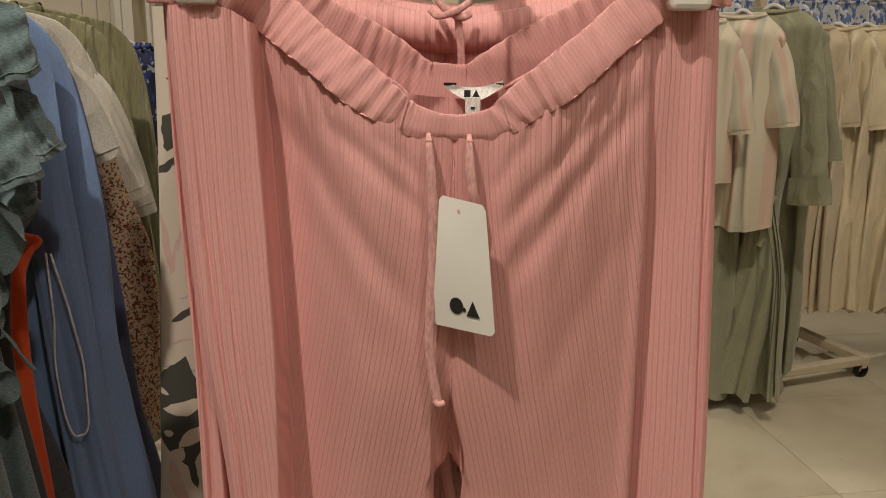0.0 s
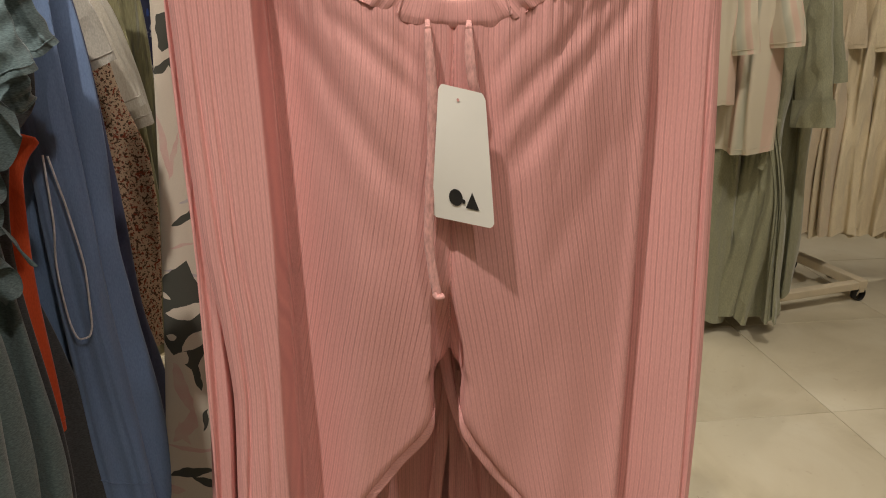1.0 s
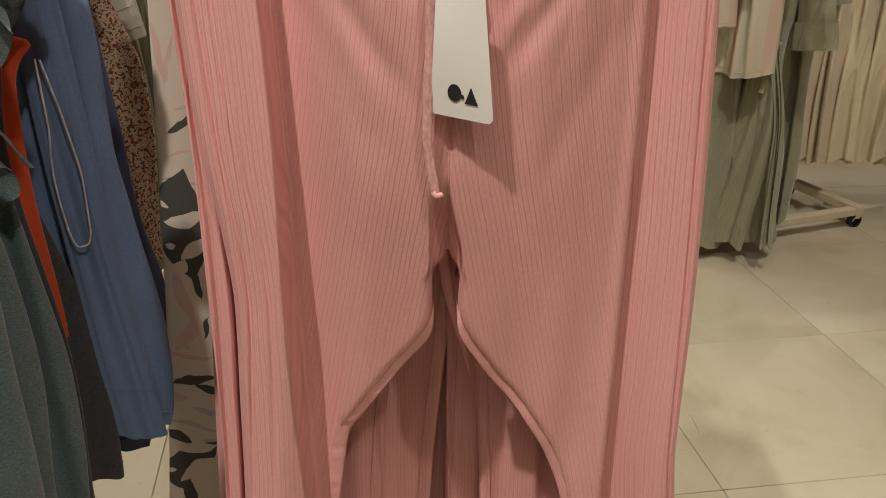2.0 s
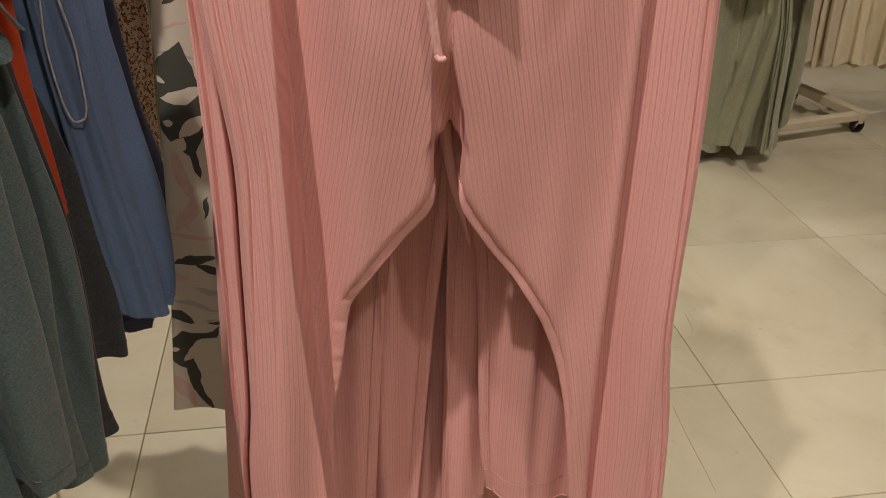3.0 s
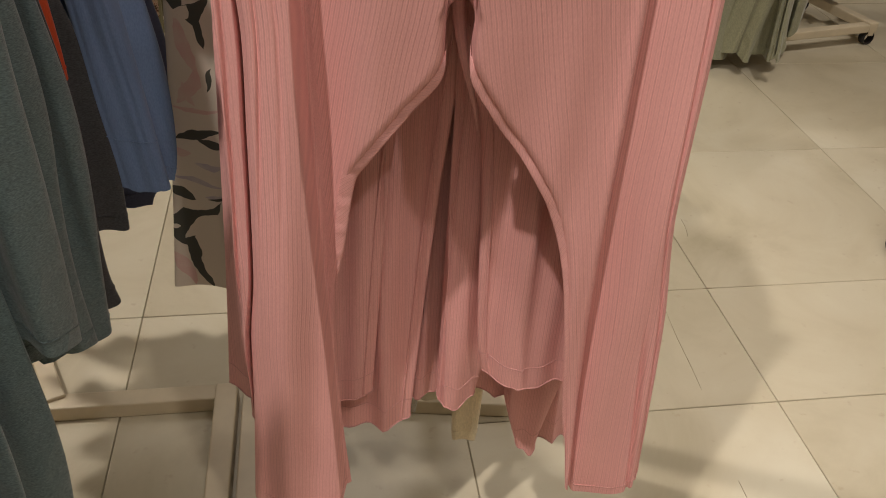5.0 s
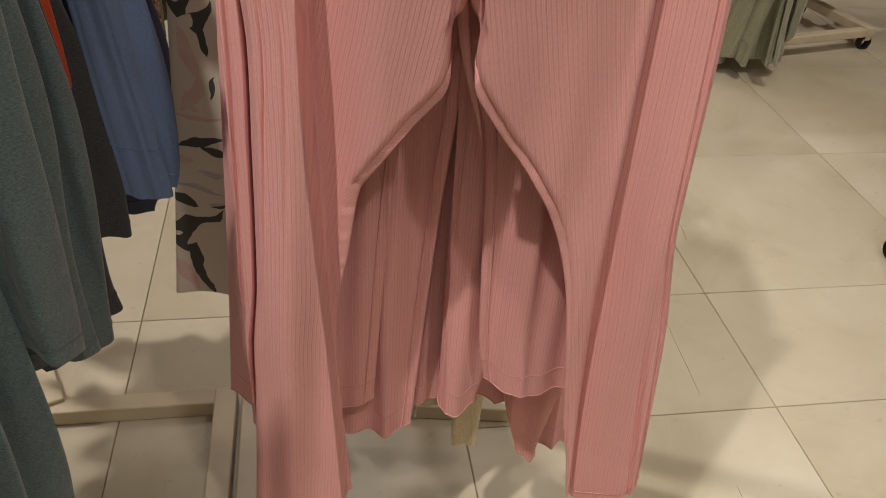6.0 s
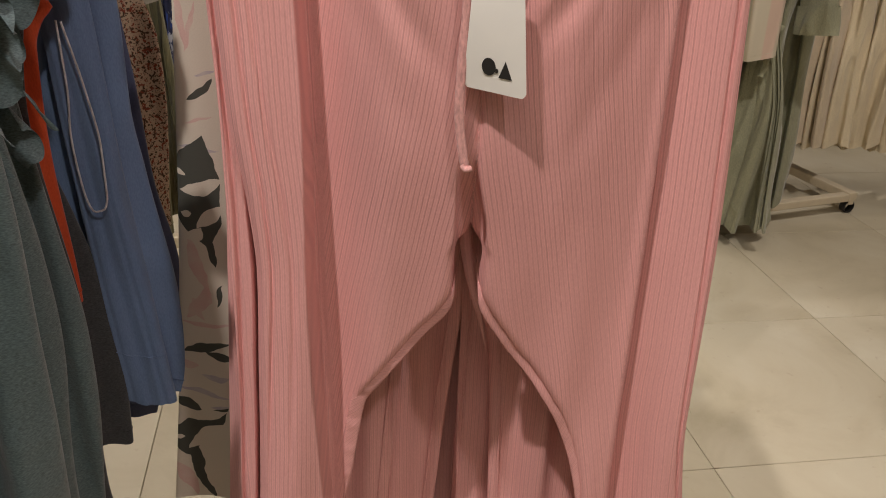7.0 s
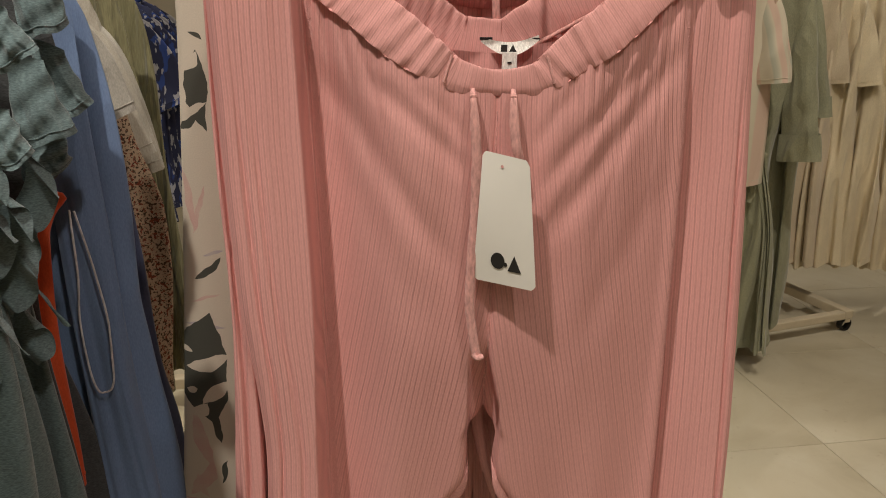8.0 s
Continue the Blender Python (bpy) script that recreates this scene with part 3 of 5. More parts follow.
        d = d + 0.0012 * np.exp(-np.clip(front_top(s) - z, 0, 1) / 0.12) * np.sin(s * 230 + 1.0)
        # long soft waves of the legs
        low = smooth01((1.0 - z) / 0.4)
        d = d + low * (0.006 * np.sin(s * 62 + z * 5 + side) + 0.003 * np.sin(s * 115 - z * 7))
        d = d + 0.0025 * bump_at(s, MID, 0.0025) * smooth01((1.2 - z) / 0.05)
        # the panels part over a sunk gusset above the crotch
        k = smooth01((0.985 - z) / 0.08)
        d = d + 0.020 * smooth01((0.985 - z) / 0.05) * smooth01((s + 0.0085) / 0.004) * (1 - smooth01((s - 0.004 - 0.010 * k) / 0.004))
        return d

    W = np.linspace(0, 1, 210)[:, None]
    for side, outer, inner, zb in ((-1, outer_l, inner_l, lambda s: .297 + .012 * smooth01((s + .2) / .1) - .006 * bump_at(s, -.15, .03)), (1, outer_r, inner_r, lambda s: .312 + .045 * smooth01((s - .19) / .06) + .02 * smooth01((.175 - s) / .015))):
        Q = np.linspace(0, 1, 250)[None, :]
        z = 1.245 + (0.3 - 1.245) * W + 0 * Q
        for _ in range(4):
            s = outer(z) * (1 - Q) + inner(z) * Q
            z = front_top(s) + (zb(s) - front_top(s)) * W
        s = outer(z) * (1 - Q) + inner(z) * Q
        d = front(s, z, side)
        back = 0.034
        e_out = np.abs(s - outer(z))
        e_in = np.abs(s - inner(z))
        split = smooth01((0.93 - z) / 0.03)
        round_out = np.sqrt(np.clip(1 - (1 - np.clip(e_out / 0.014, 0, 1)) ** 2, 0, 1))
        round_in = np.sqrt(np.clip(1 - (1 - np.clip(e_in / 0.010, 0, 1)) ** 2, 0, 1))
        tuck_l = 0.10 + 0.25 * smooth01((z - 0.86) / 0.14)
        d = back - (back - d) * (tuck_l + (1 - tuck_l) * round_out if side < 0 else round_out) * (1 - split + split * (0.85 + 0.15 * round_in))
        panel = smooth01((s - groove_l(z) + 0.006) / 0.004) * (1 - smooth01((s - groove_r(z) + 0.002) / 0.004))
        UVm = np.stack([panel * ((s - MID) * fan(z) - side * 0.17 * shear(z)) + (1 - panel) * (s - outer(z) * 0.6), z], -1)
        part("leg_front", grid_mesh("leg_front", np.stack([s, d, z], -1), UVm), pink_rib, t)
        # the back of the same leg, seen inside the waist and past the seam
        zt = back_top(s)
        zz = zt + (zb(s) + 0.004 - zt) * W
        Qb = Q * (1 - 0.20 * smooth01((0.85 - zz) / 0.1))
        rim = side_l(zz) if side < 0 else outer(zz)
        s2 = rim * (1 - Qb) + inner(zz) * Qb
        d2 = back + 0.022 * np.sin(np.pi * Q) + 0.004 * np.sin(s2 * 80) * smooth01((1.0 - zz) / 0.3)
        if side < 0:
            # the back panel swings round the side seam and shows as a narrow pleated edge
            edge = outer(zz) + 0.0045 + 0.0055 * smooth01((zz - 0.86) / 0.14)
            peep = smooth01((edge - s2) / 0.005) * np.sqrt(np.clip((s2 - rim) / 0.006, 0, 1))
            pleat = 0.0045 * bump_at(s2, rim + 0.45 * (edge - rim) + 0.0025 * np.sin(zz * 7), 0.0016)
            d2 = d2 - peep * (d2 + 0.010 - pleat)
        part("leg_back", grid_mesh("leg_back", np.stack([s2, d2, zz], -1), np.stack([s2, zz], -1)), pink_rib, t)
        # turned seam along the inside of the leg
        zs = np.linspace(0.868, 0.60 if side < 0 else 0.40, 70)
        si = inner(zs) - side * 0.001
        di = front(inner(zs), zs, side) * 0.86 + back * 0.14
        width = 0.0068 * (0.02 + 0.98 * smooth01((0.866 - zs) / 0.03)) * (0.45 + 0.55 * smooth01((zs - 0.60) / 0.12)) * (0.06 + 0.94 * smooth01((zs - zs[-1]) / 0.06))
        pucker = 0.0005 * np.sin(zs * 420) + 0.0004 * np.sin(zs * 233 + 1)
        a = np.linspace(0, 2 * np.pi, 12, endpoint=False)
        tang = np.stack([np.gradient(si), np.gradient(zs)], -1)
        tang /= np.linalg.norm(tang, axis=1)[:, None]
        nrm = np.stack([-tang[:, 1], tang[:, 0]], -1)
        G = np.stack([si[:, None] + nrm[:, :1] * width[:, None] * np.cos(a), di[:, None] + (0.0013 + pucker[:, None]) * np.sin(a), zs[:, None] + nrm[:, 1:] * width[:, None] * np.cos(a)], -1)
        ln = np.concatenate([[0], np.cumsum(np.hypot(np.diff(si), np.diff(zs)))])
        part("inseam", grid_mesh("inseam", G, np.stack([ln[:, None] * 0.8 + width[:, None] * np.cos(a), ln[:, None] + 0 * a], -1), wrap=True), pink_rib, t)
        # stitched hem
        sh = np.linspace(float(outer(0.31)) * 0.985, float(inner(0.31)) + side * 0.006, 40)
        zh = zb(sh) + 0.013
        dh = front(sh, zh, side) - 0.0006
        dh = back - (back - dh) * np.sqrt(np.clip(1 - (1 - np.clip(np.abs(sh - sh[0]) / 0.014, 0, 1)) ** 2, 0.02, 1))
        part("hem_stitch", tube_mesh("hem_stitch", np.stack([sh, dh, zh], -1), 0.0006, sides=5), pink_thread, t)

    def band(name, centre, depth, s0, s1, hh, th, seed, mat, dip=0.0, tuck=0.0):
        s = np.linspace(s0, s1, 560)
        z = centre(s)
        tang = np.stack([np.gradient(s), np.gradient(z)], -1)
        tang /= np.linalg.norm(tang, axis=1)[:, None]
        nrm = np.stack([-tang[:, 1], tang[:, 0]], -1)
        ln = np.concatenate([[0], np.cumsum(np.hypot(np.diff(s), np.diff(z)))])
        a = np.linspace(0, 2 * np.pi, 36, endpoint=False)
        c, q = np.sign(np.cos(a)) * np.abs(np.cos(a)) ** 0.7, np.sign(np.sin(a)) * np.abs(np.sin(a)) ** 0.5
        full = 1 - 0.85 * np.exp(-((s - 0.006) / 0.026) ** 4) if dip else 1 + 0 * s
        shift = ln[:, None] + 0.006 * c[None] * np.sin(ln * 31 + seed)[:, None]
        rip = full[:, None] * (0.0007 * np.sin(shift * 610 + 3 * np.sin(shift * 60 + seed)) + 0.0008 * np.sin(shift * 330 + 3 * np.sin(shift * 41) + seed))
        rip = rip * (0.45 + 0.55 * np.abs(c[None]) ** 2)
        hhv = hh * (1 + full * (0.04 * np.sin(ln * 85 + seed) + 0.012 * np.sin(ln * 520 + seed))) * (1 - dip * np.exp(-((s - 0.005) / 0.04) ** 2))
        D = depth(s)[:, None] + th * q[None] + rip * np.sign(q)[None] + tuck * smooth01((-c[None] - 0.35) / 0.6)
        G = np.stack([s[:, None] + nrm[:, :1] * hhv[:, None] * c, D, z[:, None] + nrm[:, 1:] * hhv[:, None] * c], -1)
        UVm = np.stack([np.broadcast_to(ln[:, None] * 1.35, G.shape[:2]), z[:, None] + c * hh], -1)
        return part(name, grid_mesh(name, G, UVm, wrap=True), mat, t)

    front_c = curve_of([(-.2, 1.262), (-.155, 1.262), (-.13, 1.25), (-.1, 1.228), (-.07, 1.206), (-.04, 1.1845), (-.02, 1.1725), (.005, 1.1685), (.03, 1.1705), (.05, 1.1845), (.08, 1.205), (.118, 1.235), (.14, 1.252), (.16, 1.263), (.2, 1.265)])
    smoothing = np.ones(25) / 25

    def front_d(x):
        wide = np.linspace(-.25, .25, 1001)
        d = front(wide, front_top(wide) - 0.006, 0)
        d = np.convolve(np.pad(d, 12, mode="edge"), smoothing, mode="valid")
        return np.interp(x, wide, d) + 0.0006

    band("waistband", front_c, front_d, -.197, .195, .0158, .0020, 0.4, pink_band, 0.45, 0.0012)
    # seams where the flat middle of the band meets the gathers
    for s0, tilt in ((-.027, .5), (.0395, -.5)):
        q = np.linspace(-1, 1, 14)
        xs, zs = s0 + 0.0055 * tilt * q, float(front_c(s0)) + 0.002 + 0.0088 * q
        part("band_seam", tube_mesh("band_seam", np.stack([xs, front_d(xs) - 0.0022, zs], -1), 0.0010, 0.0007, 6), pink_thread, t)
    back_c = curve_of([(-.2, 1.265), (-.14, 1.260), (-.089, 1.236), (-.042, 1.211), (-.012, 1.191), (.016, 1.189), (.034, 1.200), (.067, 1.219), (.11, 1.243), (.15, 1.262), (.2, 1.265)])
    back_d = curve_of([(-.2, .022), (-.1, .046), (0, .056), (.1, .046), (.2, .022)])
    band("back_waistband", back_c, back_d, -.197, .195, .0165, .0035, 2.1, pink_band)
    # inside seam of the back band
    sx = np.linspace(-.1, .11, 60)
    part("overlock_seam", tube_mesh("overlock_seam", np.stack([sx, back_d(sx) - 0.005, back_c(sx) - 0.0165], -1), 0.0016, sides=6), pink_thread, t)
    # a fold of the back rise that crosses inside the legs
    rise = spline([(.002, .020, .905), (.004, .026, .885), (.011, .034, .845), (.0225, .044, .798), (.030, .052, .76)], 30)
    part("rise_fold", tube_mesh("rise_fold", rise, 0.0055, 0.003, 12, scale_of=lambda q: 1.0 - 0.95 * q**1.5), pink_rib, t)
    # eyelets and drawcords
    for s0 in (-.0105, .0155):
        bm = bmesh.new()
        bmesh.ops.create_uvsphere(bm, u_segments=14, v_segments=8, radius=1)
        bmesh.ops.scale(bm, verts=bm.verts, vec=(0.0024, 0.0007, 0.0012))
        bmesh.ops.translate(bm, verts=bm.verts, vec=(s0, -0.0535, 1.1610))
        part("buttonhole", bm, pink_thread, t)
    left = spline([(-.0108, -.046, 1.166), (-.0105, -.0535, 1.160), (-.0095, -.0555, 1.148), (-.0075, -.054, 1.12), (-.0075, -.051, 1.09), (-.009, -.048, 1.05), (-.0095, -.046, 1.02), (-.006, -.044, .99), (-.003, -.043, .974)], 60)
    c1 = part("drawcord", tube_mesh("drawcord", left, 0.0032, 0.0010, 12, scale_of=lambda q: 0.45 + 0.55 * min(1, q * 7)), pink_cord, t)
    end = [(-.0055, -.043, .9765), (-.003, -.0445, .974), (.001, -.043, .9745)]
    part("cord_end", tube_mesh("cord_end", spline(end, 8), 0.0022, 0.0026, 10), pink_cord, c1)
    right = spline([(.0155, -.046, 1.166), (.0155, -.0535, 1.160), (.016, -.0555, 1.148), (.018, -.056, 1.13), (.022, -.052, 1.112), (.02, -.046, 1.08), (.014, -.045, 1.055)], 50)
    part("drawcord", tube_mesh("drawcord", right, 0.0032, 0.0010, 12, scale_of=lambda q: 0.45 + 0.55 * min(1, q * 5)), pink_cord, t)
    # centre seam stitches below the band
    zc = np.linspace(1.15, .915, 60)
    part("centre_seam", tube_mesh("centre_seam", np.stack([0 * zc + MID, front(0 * zc + MID, zc, 0) - 0.0002, zc], -1), 0.0007, sides=5), pink_thread, t)
    return t


def swing_tag():
    tag = empty("swing_tag", TROUSER_PLACE, label="white card price tag with black printed mark hanging from trousers", category="price tag")
    tl, tr, br, bl = (Vector(v) for v in ((-.0035, -.054, 1.1262), (.0262, -.063, 1.1208), (.0352, -.057, 1.0292), (-.0076, -.045, 1.0345)))

    def at(u, v, lift=0.0):
        p = (tl * (1 - u) + tr * u) * (1 - v) + (bl * (1 - u) + br * u) * v
        p.y += -0.003 * math.sin(math.pi * v) * (1 - 0.6 * u) - lift
        return p

    n, m = 14, 24
    rows = []
    for j in range(m + 1):
        row = []
        for i in range(n + 1):
            u, v = i / n, j / m
            # cut corners
            if j in (0, m) and i in (0, n):
                u, v = abs(u - 0.035), abs(v - 0.015)
            row.append(at(u, v))
        rows.append(row)
    P = np.array([[tuple(p) for p in r] for r in rows])
    Pb = P.copy()
    Pb[:, :, 1] += 0.0006
    both = np.concatenate([P, Pb[:, ::-1]], axis=1)
    part("card", grid_mesh("card", both, both[:, :, [0, 2]], wrap=True, smooth=False), card_white, tag)

    def mark(name, pts):
        bm = bmesh.new()
        f = bm.faces.new([bm.verts.new(at(u, v, 0.0006)) for u, v in pts])
        bmesh.ops.triangulate(bm, faces=[f])
        part(name, bm, ink_black, tag, "black printed mark")

    mark("printed_mark", [(.385 + .115 * math.cos(a), .808 + .066 * math.sin(a)) for a in np.linspace(0, 2 * math.pi, 20, endpoint=False)])
    mark("printed_mark", [(.515 + .03 * math.cos(a), .828 + .018 * math.sin(a)) for a in np.linspace(0, 2 * math.pi, 12, endpoint=False)])
    mark("printed_mark", [(.55, .876), (.66, .744), (.77, .876)])
    hole = [(.42 + .03 * math.cos(a), .085 + .012 * math.sin(a)) for a in np.linspace(0, 2 * math.pi, 12, endpoint=False)]
    bm = bmesh.new()
    bm.faces.new([bm.verts.new(at(u, v, 0.0005)) for u, v in hole])
    part("punched_hole", bm, pink_thread, tag)
    return tag


def neck_label():
    lab = empty("sewn_label", TROUSER_PLACE, label="white woven garment label with black ends and size tab", category="garment label")
    Q = np.linspace(0, 1, 40)[None, :]
    V = np.linspace(0, 1, 8)[:, None]
    s = -.0005 + .043 * Q + 0 * V
    top = 1.1935 - .004 * np.sin(np.pi * Q) + .002 * Q
    z = top - (.0035 + .006 * np.sin(np.pi * Q)) * V
    d = .040 - .008 * np.sin(np.pi * Q) - .004 * V
    part("ribbon", grid_mesh("ribbon", np.stack([s, d, z], -1), np.stack([s, z], -1)), satin_white, lab)
    for a, b in ((-.0015, .008), (.0345, .043)):
        bm = box_bm(a, b, .0365, .0375, 1.1915, 1.1935, 0.0004)
        part("ribbon_end", bm, ink_black, lab)
    for pts in ([(.0135, 1.1838), (.0182, 1.1838), (.0182, 1.1888), (.0135, 1.1888)], [(.0195, 1.1838), (.0250, 1.1838), (.0222, 1.1892)]):
        bm = bmesh.new()
        bm.faces.new([bm.verts.new((x, .0270, z)) for x, z in pts])
        part("woven_mark", bm, ink_black, lab)
    tab = part("size_tab", box_bm(.0145, .0255, .0262, .0270, 1.1705, 1.1835, 0.0003), satin_white, lab)
    part("printed_bar", box_bm(.0185, .0215, .0256, .0260, 1.1755, 1.1768), ink_black, tab)
    return lab


trousers()
swing_tag()
neck_label()
clip_hanger(TROUSER_PLACE, 1.243, 0.163, -0.018, 0.016)


def trousers_behind(depth, legs, waist, seed):
    """A pair hanging behind the first: legs as soft tubes below a gathered waist."""
    t = empty("wide_leg_trousers", TROUSER_PLACE, label="salmon pink ribbed wide-leg trousers hanging behind another pair", category="trousers", group="pink trousers")
    for outer_pts, inner_pts, hem in legs:
        outer, inner = curve_of(outer_pts), curve_of(inner_pts)
        W = np.linspace(0, 1, 80)[:, None]
        A = np.linspace(0, 2 * np.pi, 90, endpoint=False)[None, :]
        z = waist + (hem - waist) * W + 0 * A
        z = z + (0.004 * np.sin(A * 2 + seed) + 0.0025 * np.sin(A * 5 + seed * 2)) * smooth01((W - 0.8) / 0.2)
        q = 0.5 + 0.5 * np.cos(A)
        s = outer(z) * q + inner(z) * (1 - q)
        lowering = smooth01((1.05 - z) / 0.4)
        d = depth - np.sign(np.sin(A)) * np.abs(np.sin(A)) ** 0.7 * 0.016 + lowering * (0.017 * (np.abs(np.sin(s * 42 + seed * 3 + z * 1.2)) ** 0.6 - 0.6) + 0.004 * np.sin(s * 150 + seed - z * 4))
        leg = part("leg", grid_mesh("leg", np.stack([s, d, z], -1), np.stack([s, z], -1), wrap=True), pink_rib, t)
        low_rows = z[:, 38] < 0.86
        seam = np.stack([s[:, 38], d[:, 38] - 0.0008, z[:, 38]], -1)[low_rows]
        part("inseam", tube_mesh("inseam", seam, 0.0012, 0.0009, 6), pink_rib, leg)
        for row, thick in ((-1, 0.0009), (-4, 0.0005)):
            ring = np.stack([s[row], d[row] * 1.0, z[row]], -1)
            part("hem", tube_mesh("hem", np.concatenate([ring, ring[:1]]), thick, sides=6), pink_seam, leg)
    s = np.linspace(-.195, .195, 200)
    zc = waist + 0.012 - 0.02 * np.exp(-((s - 0.01) / 0.09) ** 2)
    a = np.linspace(0, 2 * np.pi, 16, endpoint=False)
    G = np.stack([s[:, None] + 0 * a, depth - 0.004 + (0.017 + 0.0012 * np.sin(s * 700 + seed)[:, None]) * np.sin(a), zc[:, None] + 0.016 * np.cos(a)], -1)
    part("waistband", grid_mesh("waistband", G, np.stack([s[:, None] + 0 * a, zc[:, None] + 0.016 * np.cos(a)], -1), wrap=True), pink_band, t)
    if seed < 1.5:
        knot = part("drawcord", tube_mesh("drawcord", spline([(-.012, depth - .03, 1.262), (-.002, depth - .034, 1.247), (.012, depth - .034, 1.24), (.018, depth - .03, 1.243)], 20), .0026, .0012), pink_cord, t)
        part("cord_end", tube_mesh("cord_end", spline([(.018, depth - .03, 1.252), (.006, depth - .036, 1.244), (-.006, depth - .034, 1.241), (-.012, depth - .03, 1.246)], 20), .0026, .0012), pink_cord, knot)
        part("drawcord", tube_mesh("drawcord", spline([(.008, depth - .032, 1.245), (.011, depth - .03, 1.22), (.013, depth - .026, 1.19)], 16), .0028, .0010), pink_cord, t)
    return t


PAIRS = [
    (0.085, [([(1.3, -.200), (.87, -.208), (.66, -.222), (.4, -.241)], [(1.3, .005), (.87, -.002), (.75, -.046), (.434, -.068), (.4, -.070)], 0.392),
             ([(1.3, .200), (.87, .214), (.7, .215), (.4, .200)], [(1.3, .0), (.90, -.004), (.87, .0), (.75, .034), (.484, .050), (.4, .066)], 0.432)], 1.236, 0.5),
    (0.118, [([(1.3, -.197), (.87, -.200), (.4, -.225)], [(1.3, .015), (.87, .016), (.75, .006), (.65, -.003), (.32, -.024)], 0.314),
             ([(1.3, .195), (.87, .2), (.6, .09), (.36, .055)], [(1.3, .0), (.87, .0), (.75, .008), (.36, .008)], 0.361)], 1.243, 1.7),
    (0.155, [([(1.3, -.2), (.9, -.15), (.7, -.05), (.535, -.012), (.40, -.022), (.33, -.026)], [(1.3, .03), (.87, .03), (.535, .010), (.33, .010)], 0.332),
             ([(1.3, .2), (.87, .214), (.6, .20), (.36, .170), (.25, .149)], [(1.3, .005), (.87, .06), (.6, .09), (.347, .095), (.30, .106), (.235, .122)], 0.232)], 1.246, 2.6),
    (0.19, [([(1.3, -.2), (.87, -.2), (.4, -.212)], [(1.3, .03), (.87, .03), (.33, .02)], 0.33),
            ([(1.3, .2), (.87, .214), (.3, .12)], [(1.3, .0), (.87, .02), (.32, .055)], 0.31)], 1.246, 3.9),
    (0.225, [([(1.3, -.2), (.87, -.2), (.4, -.212)], [(1.3, .03), (.87, .03), (.33, -.05)], 0.30),
             ([(1.3, .2), (.87, .205), (.3, .205), (.18, .206)], [(1.3, .0), (.87, .02), (.32, .13), (.19, .162)], 0.187)], 1.246, 4.7),
]
for depth, legs, waist, seed in PAIRS:
    trousers_behind(depth, legs, waist, seed)
    clip_hanger(TROUSER_PLACE, 1.25, 0.165, depth)


